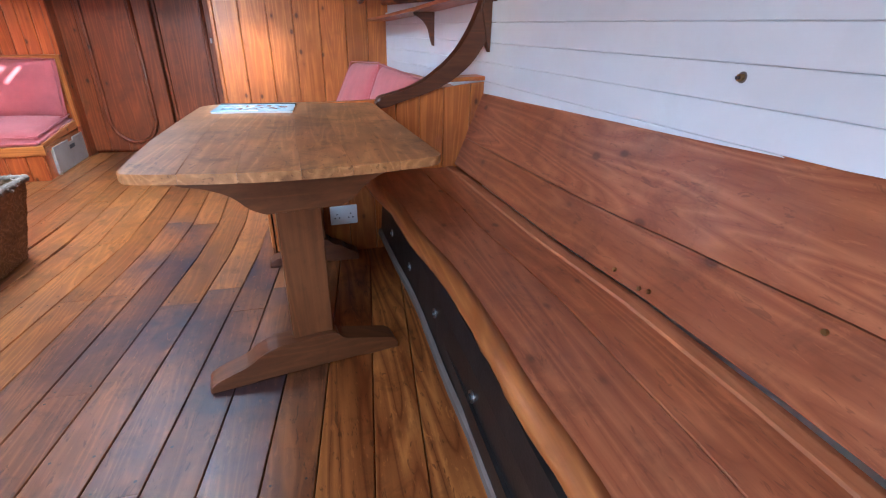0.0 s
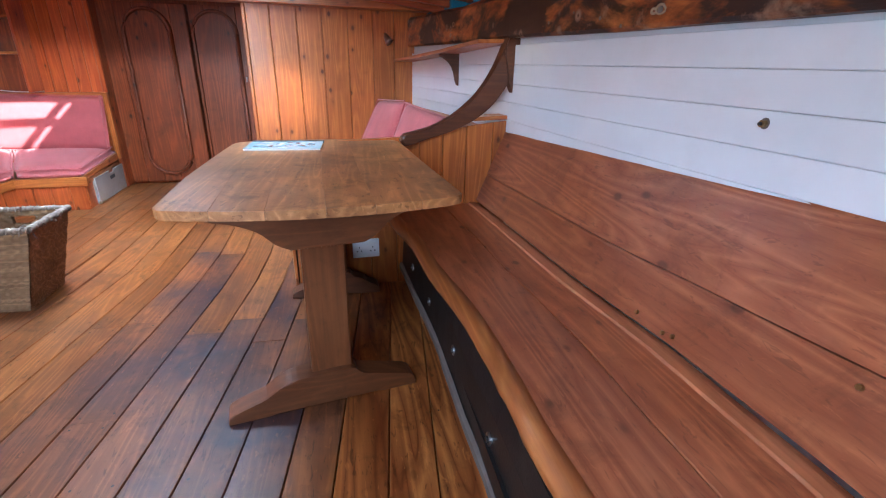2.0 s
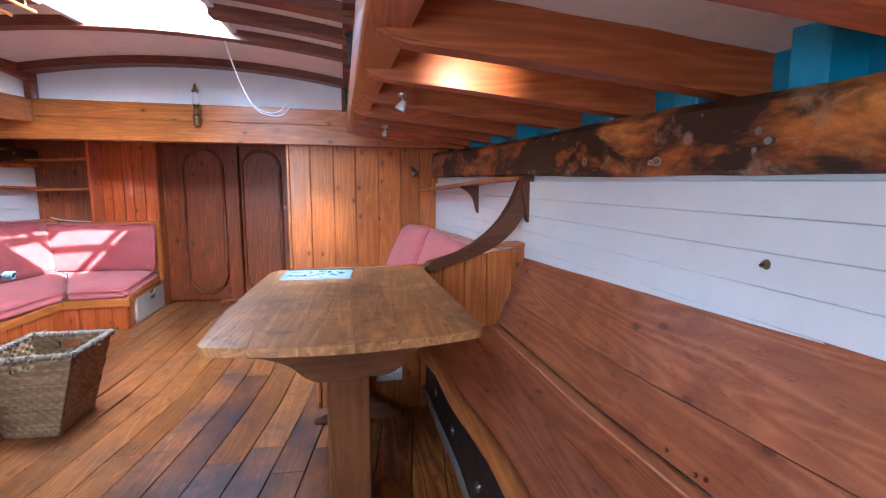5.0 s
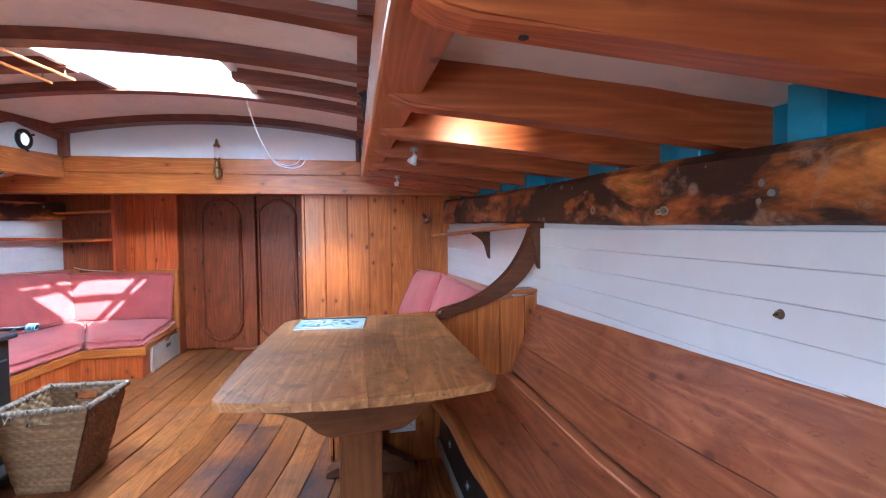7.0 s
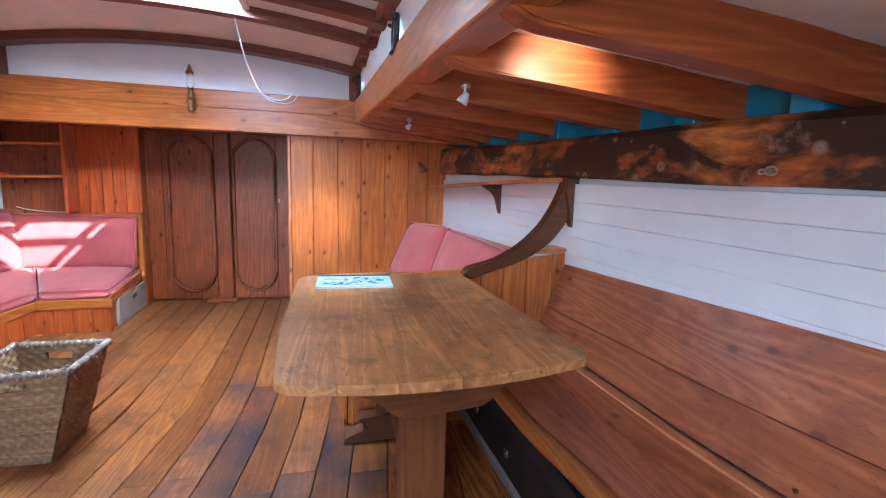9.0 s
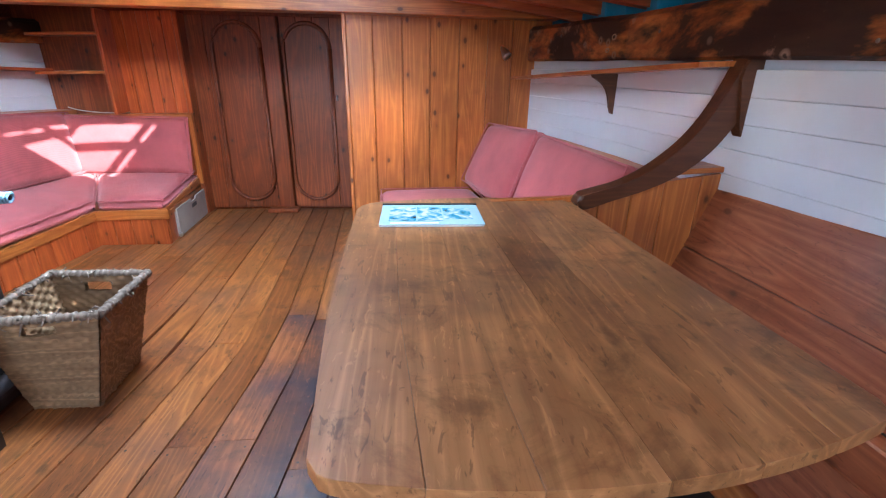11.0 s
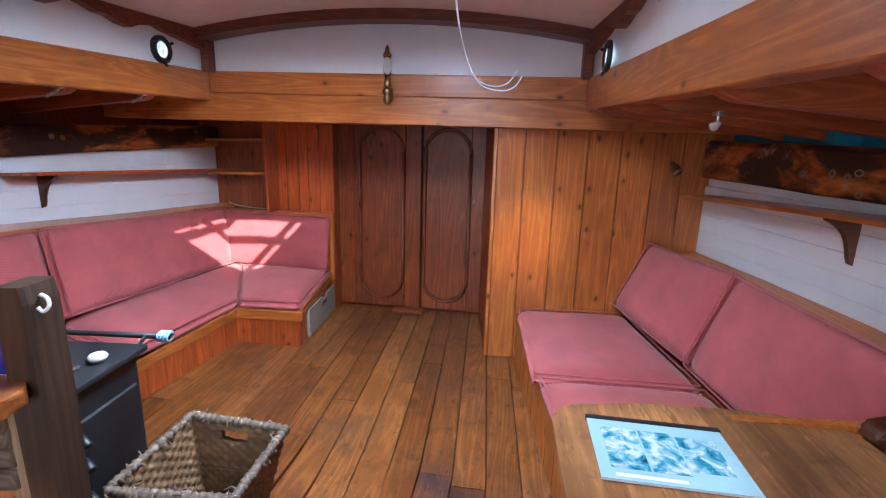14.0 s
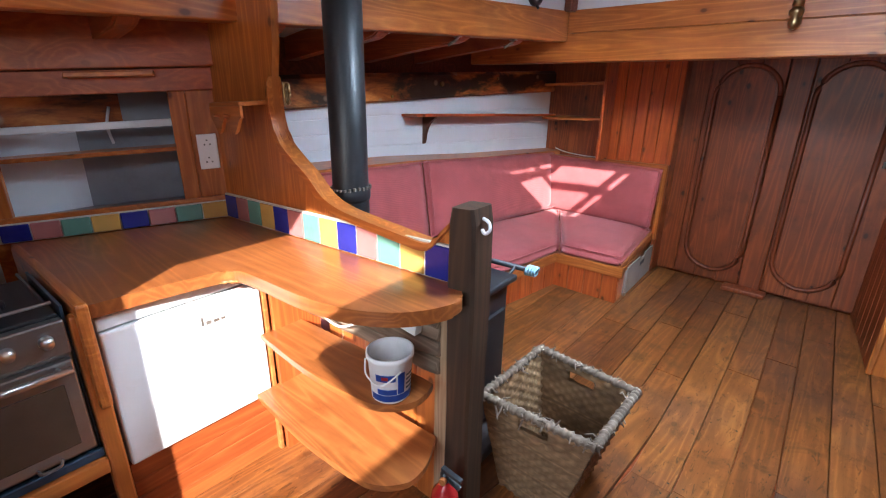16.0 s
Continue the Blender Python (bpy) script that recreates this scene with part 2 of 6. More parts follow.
TEAL = paint("teal_paint", (0.022, 0.27, 0.42), 0.5, 0.3, 0.4, dirt_amount=0.2)
BLACK = paint("black_iron", (0.018, 0.019, 0.022), 0.42, 0.3, 0.3)
BITUMEN = paint("black_bitumen", (0.016, 0.014, 0.013), 0.38, 0.4, 0.6, dirt=(3.0, 2.6, 2.2), dirt_amount=0.2)
GREYEDGE = paint("grey_edge", (0.16, 0.13, 0.11), 0.6, 0.3)
FABRIC = cloth("pink_woven_cloth", (0.45, 0.098, 0.10))
STEEL = paint("steel", (0.55, 0.55, 0.55), 0.3, 0.1, 0.05, metallic=1.0)
BRASS = paint("aged_brass", (0.30, 0.2, 0.09), 0.35, 0.2, 0.1, metallic=1.0)
PLASTIC = paint("white_plastic", (0.78, 0.79, 0.8), 0.35, 0.02, 0.02)
GLASS = glass("clear_glass")


# ---------------------------------------------------------------- mesh helpers
# Most of the fittings are laid out for an earlier camera solve;
# a fitted polynomial bends them, in metres, to fit the camera's view.
REFIT = {"on": True, "shift": Vector((0, 0, 0))}


def to_camera_fit(p):
    x, y, z = p
    return Vector((x + 0.2401 + 0.0375 * x - 0.0652 * y - 0.0596 * x * y - 0.0016 * y * y + 0.0131 * x * y * y,
                   y + 0.1267 + 0.0648 * x - 0.208 * y + 0.0047 * x * y + 0.0421 * y * y - 0.0078 * x * y * y,
                   z - 0.045 * min(1.0, z / 0.3) + (0.0464 * x + 0.017 * y - 0.0052 * x * y) * min(1.0, max(0.0, z / 0.3)) - 0.035 * z + 0.0014 * x * z + 0.0073 * y * z)) + REFIT["shift"]


def finish(name, bm, material, smooth=False):
    me = bpy.data.meshes.new(name)
    if REFIT["on"]:
        for v in bm.verts:
            v.co = to_camera_fit(v.co)
    bmesh.ops.recalc_face_normals(bm, faces=bm.faces)
    bm.to_mesh(me)
    bm.free()
    me.materials.append(material)
    if smooth:
        for p in me.polygons:
            p.use_smooth = True
    return me


def part(name, bm, material, parent=None, label="", smooth=False):
    ob = new(name, finish(name, bm, material, smooth))
    if parent:
        ob.parent = parent
    if label:
        tagged(ob, label)
    return ob


def thing(name, x, y, z, label, category, group=""):
    """An empty at a thing's base; its parts keep world coordinates."""
    ob = new(name)
    ob.empty_display_size = 0.1
    return tagged(ob, label, category, group)


def box(x0, x1, y0, y1, z0, z1, bevel=0.0, seg=1, bm=None):
    own = bmesh.new()
    bmesh.ops.create_cube(own, size=1)
    for v in own.verts:
        v.co = (x0 + (x1 - x0) * (v.co.x + 0.5), y0 + (y1 - y0) * (v.co.y + 0.5), z0 + (z1 - z0) * (v.co.z + 0.5))
    if bevel:
        bmesh.ops.bevel(own, geom=own.edges[:], offset=bevel, segments=seg, affect="EDGES", profile=0.5)
    return merge(bm, own)


def merge(bm, own):
    if bm is None:
        return own
    tmp = bpy.data.meshes.new("tmp")
    own.to_mesh(tmp)
    own.free()
    bm.from_mesh(tmp)
    bpy.data.meshes.remove(tmp)
    return bm


def curve_pts(pts, n=6):
    """A smooth open line through points."""
    out = []
    P = [Vector(p) for p in pts]
    for i in range(len(P) - 1):
        p0, p1, p2, p3 = P[max(i - 1, 0)], P[i], P[i + 1], P[min(i + 2, len(P) - 1)]
        for j in range(n):
            t = j / n
            out.append(0.5 * ((2 * p1) + (p2 - p0) * t + (2 * p0 - 5 * p1 + 4 * p2 - p3) * t * t + (3 * p1 - p0 - 3 * p2 + p3) * t ** 3))
    out.append(P[-1])
    return out


def prism(pts, plane, a0, a1, bevel=0.0, bm=None):
    """A flat outline in plane xy, xz or yz, given depth along the third axis."""
    own = bmesh.new()

    def at(p, a):
        return {"xy": (p[0], p[1], a), "xz": (p[0], a, p[1]), "yz": (a, p[0], p[1])}[plane]

    lo = [own.verts.new(at(p, a0)) for p in pts]
    hi = [own.verts.new(at(p, a1)) for p in pts]
    caps = [own.faces.new(lo), own.faces.new(hi[::-1])]
    k = len(pts)
    for i in range(k):
        own.faces.new((lo[i], lo[(i + 1) % k], hi[(i + 1) % k], hi[i]))
    if bevel:
        rim = [e for e in own.edges if sum(f in caps for f in e.link_faces) == 1]
        bmesh.ops.bevel(own, geom=rim, offset=bevel, segments=2, affect="EDGES", profile=0.5)
    return merge(bm, own)


def tube(points, radius, n=10, bm=None, taper=None):
    """A round bar along a line of points."""
    own = bmesh.new()
    P = [Vector(p) for p in points]
    rings = []
    up = Vector((0, 0, 1))
    for i, p in enumerate(P):
        d = (P[min(i + 1, len(P) - 1)] - P[max(i - 1, 0)]).normalized()
        a = d.cross(up if abs(d.z) < 0.95 else Vector((1, 0, 0))).normalized()
        c = a.cross(d)
        r = radius if taper is None else taper[i]
        rings.append([own.verts.new(p + r * (math.cos(q) * a + math.sin(q) * c)) for q in (2 * math.pi * j / n for j in range(n))])
    for r0, r1 in zip(rings, rings[1:]):
        for j in range(n):
            own.faces.new((r0[j], r0[(j + 1) % n], r1[(j + 1) % n], r1[j]))
    own.faces.new(rings[0][::-1])
    own.faces.new(rings[-1])
    return merge(bm, own)


def lathe(profile, cx, cy, n=24, bm=None):
    """A body of revolution about the vertical through (cx, cy): profile of (radius, z)."""
    own = bmesh.new()
    rings = []
    for r, z in profile:
        rings.append([own.verts.new((cx + r * math.cos(2 * math.pi * j / n), cy + r * math.sin(2 * math.pi * j / n), z)) for j in range(n)])
    for r0, r1 in zip(rings, rings[1:]):
        for j in range(n):
            own.faces.new((r0[j], r0[(j + 1) % n], r1[(j + 1) % n], r1[j]))
    own.faces.new(rings[0][::-1])
    own.faces.new(rings[-1])
    return merge(bm, own)


def sweep(section, stations, closed=True):
    """Joins the same outline set at several stations: section(s) gives 3D points."""
    bm = bmesh.new()
    rings = [[bm.verts.new(p) for p in section(s)] for s in stations]
    k = len(rings[0])
    for r0, r1 in zip(rings, rings[1:]):
        for j in range(k):
            bm.faces.new((r0[j], r0[(j + 1) % k], r1[(j + 1) % k], r1[j]))
    bm.faces.new(rings[0][::-1])
    bm.faces.new(rings[-1])
    return bm


def moved(bm, d):
    for v in bm.verts:
        v.co += d
    return bm


def lerp_at(table, v):
    for (a, p), (b, q) in zip(table, table[1:]):
        if v <= b:
            return p + (q - p) * max(0.0, (v - a) / (b - a))
    return table[-1][1]


def bolt_head(x, y, z, r, nx, material, parent, name="bolt"):
    bm = bmesh.new()
    bmesh.ops.create_cone(bm, cap_ends=True, segments=8, radius1=r, radius2=r * 0.8, depth=r * 0.8)
    bmesh.ops.transform(bm, matrix=pose(x, y, z, *nx), verts=bm.verts)
    return part(name, bm, material, parent)


# ---------------------------------------------------------------- setting
CX = 0.0


def on_sheer(x, y, z):
    """The coachroof and side decks widen and drop with the sheer towards aft."""
    return x * (1 + 0.058 * (3.6 - y)), y, z - 0.042 * (3.6 - y) - 0.012 * x


def shear(bm):
    for v in bm.verts:
        v.co = on_sheer(*v.co)
    return bm


HULL_R = ((-1.8, 1.90), (-0.8, 2.03), (0.4, 2.135), (1.2, 2.18), (1.9, 2.205), (2.8, 2.205), (3.4, 2.14), (4.1, 2.02))
HULL_L = ((-1.8, -2.15), (0.6, -2.33), (1.8, -2.24), (2.6, -2.18), (3.3, -2.08), (4.0, -1.90), (4.7, -1.62))
SEAT_L = ((-1.8, -1.95), (0.6, -2.14), (1.8, -2.02), (2.6, -1.97), (3.3, -1.90), (4.0, -1.78), (4.7, -1.60))


def hull_r(y):
    return lerp_at(HULL_R, y)


def hull_l(y):
    return lerp_at(HULL_L, y)


def seat_l(y):
    return lerp_at(SEAT_L, y)


REFIT["on"] = False
floor = part("floor", box(-2.5, 2.7, -1.75, 4.8, -0.06, -0.022), DOOR_Z)
REFIT["on"] = True
tagged(floor, "dark boards under the worn pine floor", "floor", kind="structure")


def upright_boards(parent, p, q, z0, z1, width, material, thick=0.016, inward=(0, -1), name="board", seed=1):
    """Upright boards with open V joints along the line p-q; z1 may be a function of x."""
    rnd = random.Random(seed)
    p, q = Vector(p), Vector(q)
    length = (q - p).length
    d = (q - p).normalized()
    nn = Vector(inward).normalized()
    s = 0.0
    while s < length - 0.01:
        w = min(width * rnd.uniform(0.88, 1.12), length - s)
        if length - s - w < width * 0.4:
            w = length - s
        bm = bmesh.new()
        g = 0.0015
        b = 0.004
        quad = ((s + g, 0), (s + w - g, 0), (s + w - g, thick - b), (s + w - g - b, thick), (s + g + b, thick), (s + g, thick - b))
        base = []
        for zz in (0, 1):
            ring = []
            for along, out in quad:
                pt = p + d * along + nn * out
                top = z1(pt.x) if callable(z1) else z1
                bot = z0(pt.x) if callable(z0) else z0
                ring.append(bm.verts.new((pt.x, pt.y, top if zz else bot)))
            base.append(ring)
        bm.faces.new(base[0][::-1])
        bm.faces.new(base[1])
        for j in range(6):
            bm.faces.new((base[0][j], base[0][(j + 1) % 6], base[1][(j + 1) % 6], base[1][j]))
        part(name, bm, material, parent)
        s += w


def hull_planks(parent, hull, side, y0, y1, rows, material, thick=0.018):
    """Sheathing planks along the hull; rows of (low, high) as functions of y."""
    n = max(2, int((y1 - y0) / 0.22))
    ys = [y0 + (y1 - y0) * i / n for i in range(n + 1)]
    for lo, hi in rows:
        def section(y):
            x = hull(y)
            a, c, b = lo(y) + 0.0006, hi(y) - 0.0006, 0.002
            return [(x, y, a), (x - side * (thick - b), y, a), (x - side * thick, y, a + b), (x - side * thick, y, c - b), (x - side * (thick - b), y, c), (x, y, c)]
        part("plank", sweep(section, ys), material, parent)


def wall_sheet(name, hull, side, y0, y1, z0, z1, label):
    n = 24
    ys = [y0 + (y1 - y0) * i / n for i in range(n + 1)]
    bm = sweep(lambda y: [(hull(y) + side * 0.004, y, z0), (hull(y) + side * 0.08, y, z0), (hull(y) + side * 0.08, y, z1), (hull(y) + side * 0.004, y, z1)], ys)
    return tagged(part(name, bm, WHITE), label, "wall", kind="structure")


wall_r = wall_sheet("wall_starboard", hull_r, 1, -2.9, 4.3, -0.02, 1.22, "white painted planked hull side")
hull_planks(wall_r, hull_r, 1, -2.6, 4.05, [((lambda y, k=k: 0.62 + 0.0885 * k), (lambda y, k=k: 0.62 + 0.0885 * (k + 1))) for k in range(6)], WHITE)
wall_l = wall_sheet("wall_port", hull_l, -1, -2.9, 4.8, -0.02, 1.42, "white painted planked hull side")
def rail_l(y):
    return lerp_at(((1.0, 1.10), (2.0, 1.06), (2.96, 1.0), (3.68, 0.925), (4.6, 0.865)), y)


hull_planks(wall_l, hull_l, -1, 1.82, 4.53, [((lambda y, k=k: rail_l(y) - 0.02 + (1.40 - rail_l(y)) * k / 4), (lambda y, k=k: rail_l(y) - 0.02 + (1.40 - rail_l(y)) * (k + 1) / 4)) for k in range(4)], WHITE)

# forward bulkhead with its doors and the panel to starboard
REFIT["on"] = False
bulk = tagged(part("wall_forward", box(-2.6, 2.6, 4.62, 4.70, -0.02, 2.2), DOOR_Z), "dark pine bulkhead behind the doors", "wall", kind="structure")
panel_r = tagged(part("wall_forward_panel", prism([(0.692, 3.80), (2.12, 3.905), (2.12, 3.98), (0.727, 3.875), (0.62, 4.62), (0.585, 4.62)], "xy", 0, 1.6), DOOR_Z), "pine partition beside the doors", "wall", kind="structure")
upright_boards(panel_r, (0.685, 3.797), (2.12, 3.902), 0.0, 1.58, 0.197, PINE_Z, 0.016, (0.07, -1), seed=3)
upright_boards(panel_r, (0.584, 4.615), (0.688, 3.80), 0.0, 1.58, 0.125, DOOR_Z, 0.012, (-1, -0.12), seed=4)
# unseen bulkhead; its opening is assumed so that daylight enters
aft = bmesh.new()
for b in ((-2.9, -0.25, -0.02, 2.1), (0.75, 2.9, -0.02, 2.1), (-0.25, 0.75, 1.72, 2.1), (-0.25, 0.75, -0.02, 0.5)):
    box(b[0], b[1], -1.78, -1.7, b[2], b[3], bm=aft)
tagged(part("wall_aft", aft, PINE_Z), "unseen pine aft bulkhead with an assumed companionway opening", "wall", kind="structure")

REFIT["on"] = False
# deck beam across the forward end of the coachroof
beam_f = tagged(part("wall_header", box(-2.0, 2.2, 3.715, 3.835, 1.60, 1.76), PINE_X), "heavy varnished pine deck beam", "beam", kind="structure")


def header_part(name, t0, t1, y0, y1, bev):
    bm = box(-2.02, 2.12, y0, y1, 0, 1, 0)
    for v in bm.verts:
        x = v.co.x
        lo = 1.558 - 0.006 * x - 0.012 * (x / 1.9) ** 2
        hi = 1.846 - 0.012 * x
        v.co.z = lo + (hi - lo) * (t0 if v.co.z < 0.5 else t1)
    own = bmesh.ops.bevel(bm, geom=bm.edges[:], offset=bev, segments=1, affect="EDGES")
    return part(name, bm, PINE_X, beam_f)


header_part("lower_board", 0.0, 0.56, 3.70, 3.84, 0.004)
header_part("upper_board", 0.565, 1.0, 3.706, 3.84, 0.004)

# white board over the beam, and deck over the forward end
fw = prism([(-1.24, 1.82), (1.24, 1.82), (1.24, 2.2), (-1.24, 2.2)], "xz", 3.722, 3.80)
tagged(part("wall_coachroof_front", fw, WHITE), "white painted front of the coachroof", "wall", kind="structure")
fd = box(-2.7, 2.7, 3.80, 4.72, 1.66, 1.72)
tagged(part("ceiling_foredeck", fd, CREAM), "cream underside of the deck", "ceiling", kind="structure")

RX0, RX1 = -1.21, 1.21     # inner faces of the two carlings


def carling(name, x0, x1):
    ob = tagged(part(name, shear(box(x0, x1, -1.7, 3.702, 1.657, 1.838, 0.008, 2)), PINE_Y), "thick varnished pine carling along the coachroof", "beam", kind="structure")
    return ob


carl_r = carling("trim_carling_starboard", RX1, RX1 + 0.10)
carl_l = carling("trim_carling_port", RX0 - 0.10, RX0)


def side_white(name, x0, x1):
    return tagged(part(name, shear(box(x0, x1, -1.7, 3.73, 1.83, 2.14)), WHITE), "white painted side of the coachroof", "wall", kind="structure")


side_white("wall_coachroof_starboard", RX1 + 0.02, RX1 + 0.07)
side_white("wall_coachroof_port", RX0 - 0.07, RX0 - 0.02)


def roof_z(x):
    """Underside of the roof beams."""
    u = x / 1.2
    return 2.125 - 0.112 * u * u


def arch(y0, y1, x0, x1, depth, material, name="roof_beam", parent=None, lift=0.0):
    n = 18
    xs = [x0 + (x1 - x0) * i / n for i in range(n + 1)]
    bm = sweep(lambda x: [(x, y0, roof_z(x) + lift), (x, y1, roof_z(x) + lift), (x, y1, roof_z(x) + depth + lift), (x, y0, roof_z(x) + depth + lift)], xs)
    bmesh.ops.bevel(bm, geom=[e for e in bm.edges if abs(e.verts[0].co.y - e.verts[1].co.y) < 1e-4 and e.calc_length() < 0.3 and abs(e.verts[0].co.x - e.verts[1].co.x) > 1e-3], offset=0.006, segments=1, affect="EDGES")
    return part(name, shear(bm), material, parent)


# roof sheet with the skylight cut out, and an unseen hatch shaping galley sun patches
SKX0, SKX1, SKY0, SKY1 = -0.20, 0.56, 1.90, 2.65
HX0, HX1, HY0, HY1 = 0.12, 1.05, -1.60, 0.19


def roof_sheet(y0, y1, x0, x1, bm):
    n = 16
    xs = [x0 + (x1 - x0) * i / n for i in range(n + 1)]
    own = sweep(lambda x: [(x, y0, roof_z(x) + 0.058), (x, y1, roof_z(x) + 0.058), (x, y1, roof_z(x) + 0.10), (x, y0, roof_z(x) + 0.10)], xs)
    return merge(bm, own)


rs = bmesh.new()
# fourth piece covers the hatch's starboard forward corner to trim its sunlight
for y0, y1, x0, x1 in ((-1.78, HY0, RX0 - 0.1, RX1 + 0.1), (HY0, HY1, RX0 - 0.1, HX0), (HY0, HY1, HX1, RX1 + 0.1), (-0.45, HY1, 0.66, HX1), (HY1, SKY0, RX0 - 0.1, RX1 + 0.1),
                       (SKY0, SKY1, RX0 - 0.1, SKX0), (SKY0, SKY1, SKX1, RX1 + 0.1), (SKY1, 3.82, RX0 - 0.1, RX1 + 0.1)):
    roof_sheet(y0, y1, x0, x1, rs)
roof = tagged(part("ceiling_coachroof", shear(rs), CREAM), "cream painted cambered coachroof", "ceiling", kind="structure")

for y0, y1 in ((1.24, 1.33), (1.82, 1.93), (2.645, 2.735), (3.56, 3.70)):
    tagged(arch(y0, y1, RX0 - 0.02, RX1 + 0.02, 0.062, ROOF_X), "dark varnished cambered roof beam", "beam", "roof beams")
for x0, x1 in ((RX0 - 0.02, SKX0), (SKX1, RX1 + 0.02)):
    tagged(arch(2.21, 2.31, x0, x1, 0.062, ROOF_X, "half_roof_beam"), "short roof beam ending at the skylight", "beam", "roof beams")

# deck beams at the sides, and the deck over them
def side_deck_z(x):
    d = x - RX1 if x > 0 else RX0 - x
    return 1.634 - 0.085 * d - 0.03 * d * d


def deck_beam(y, side, width=0.075, depth=0.125, label="red-stained deck beam with a rounded end"):
    inner = RX1 + 0.005 if side > 0 else RX0 - 0.005
    xs = [0, 0.012, 0.03, 0.055, 0.09, 0.3, 0.55, 0.8, 1.12]
    rise = [0.06, 0.036, 0.018, 0.006, 0, 0, 0, 0, 0]

    def section(i):
        x = inner + side * xs[i]
        lo = side_deck_z(x) + rise[i]
        hi = side_deck_z(x) + depth
        return [(x, y, lo), (x, y + width, lo), (x, y + width, hi), (x, y, hi)]

    bm = sweep(section, range(len(xs)))
    bmesh.ops.bevel(bm, geom=[e for e in bm.edges if max(v.co.z - side_deck_z(v.co.x) for v in e.verts) < 0.06 and abs(e.verts[0].co.x - e.verts[1].co.x) > 0.01], offset=0.008, segments=2, affect="EDGES")
    return tagged(part("deck_beam", shear(bm), RED_X), label, "beam", "side deck beams")


BEAMS_R = (-0.70, -0.22, 0.215, 0.735, 1.175, 1.67, 2.20, 2.66, 3.10, 3.50)
BEAMS_L = (0.35, 0.78, 1.22, 1.72, 2.22, 2.76, 3.22)
for y in BEAMS_R:
    deck_beam(y, 1)
for y in BEAMS_L:
    deck_beam(y, -1)


def deck_sheet(name, side):
    inner = RX1 + 0.02 if side > 0 else RX0 - 0.02
    def section(d):
        x = inner + side * d
        return [(x, -1.75, side_deck_z(x) + 0.125), (x, 4.0, side_deck_z(x) + 0.125), (x, 4.0, side_deck_z(x) + 0.16), (x, -1.75, side_deck_z(x) + 0.16)]
    return tagged(part(name, shear(sweep(section, (0, 0.3, 0.6, 0.9, 1.2))), CREAM), "cream painted underside of the side deck", "ceiling", kind="structure")


deck_sheet("ceiling_side_deck_starboard", 1)
deck_sheet("ceiling_side_deck_port", -1)

REFIT["on"] = True
# charred shelf timbers along the hull, and teal hull above them
CL_R = ((-1.7, 1.15, 1.34), (0.2, 1.163, 1.36), (1.0, 1.165, 1.37), (1.9, 1.18, 1.378), (2.8, 1.19, 1.395), (3.97, 1.205, 1.425))
CL_L = ((-1.7, 1.33, 1.52), (1.8, 1.345, 1.54), (3.0, 1.37, 1.55), (4.6, 1.385, 1.56))


def clamp_beam(name, table, hull, side, y1, thick=0.09):
    n = 40
    ys = [-2.8 + (y1 + 2.8) * i / n for i in range(n + 1)]

    def section(y):
        x = hull(y) + side * 0.03
        lo = lerp_at([(a, b) for a, b, c in table], y)
        hi = lerp_at([(a, c) for a, b, c in table], y)
        e = 0.012
        w = 0.006 * noise.noise((y * 3.1, side, 0.3))
        w2 = 0.006 * noise.noise((y * 2.3, side, 7.3))
        return [(x, y, lo), (x - side * (thick - e), y, lo + w), (x - side * thick, y, lo + e + w), (x - side * thick, y, hi - 2 * e + w2), (x - side * (thick - 2 * e), y, hi + w2), (x, y, hi)]

    ob = part(name, sweep(section, ys), BURNT)
    return tagged(ob, "old charred and oiled timber along the hull", "beam")


clamp_r = clamp_beam("beam_shelf", CL_R, hull_r, 1, 3.97)
clamp_l = clamp_beam("beam_shelf", CL_L, hull_l, -1, 4.5)


def topside(name, hull, side, z0, z1, material, label):
    ys = [-2.9 + 7.6 * i / 24 for i in range(25)]
    bm = sweep(lambda y: [(hull(y) + side * 0.12, y, z0), (hull(y) + side * 0.2, y, z0), (hull(y) + side * 0.2, y, z1), (hull(y) + side * 0.12, y, z1)], ys)
    return tagged(part(name, bm, material), label, "wall", kind="structure")


teal_r = topside("wall_topside_starboard", hull_r, 1, 1.1, 1.75, TEAL, "teal painted hull above the shelf timber")
topside("wall_topside_port", hull_l, -1, 1.2, 1.8, ROOF_X, "dark timber hull above the shelf timber")

# unseen partition aft of the galley, added to block sun from cooker and fridge
tagged(part("wall_galley_aft", box(-2.4, -0.72, 0.36, 0.44, 0, 1.6), PINE_Z), "unseen pine partition added to shade the galley from the sun", "wall", kind="structure")

REFIT["on"] = False
# ---------------------------------------------------------------- skylight, portholes, roof fittings
GZ = 2.235
sky = thing("skylight", 0.2, 2.26, 2.1, "glazed timber skylight with a white lining, open to the sky", "skylight")
for b in ((SKX0 - 0.03, SKX0 + 0.005, SKY0 - 0.03, SKY1 + 0.03), (SKX1 - 0.005, SKX1 + 0.03, SKY0 - 0.03, SKY1 + 0.03), (SKX0 + 0.005, SKX1 - 0.005, SKY0 - 0.03, SKY0 + 0.008), (SKX0 + 0.005, SKX1 - 0.005, SKY1 - 0.008, SKY1 + 0.03)):
    part("coaming", shear(box(b[0], b[1], b[2], b[3], 2.135, GZ, 0.003)), WHITE, sky)
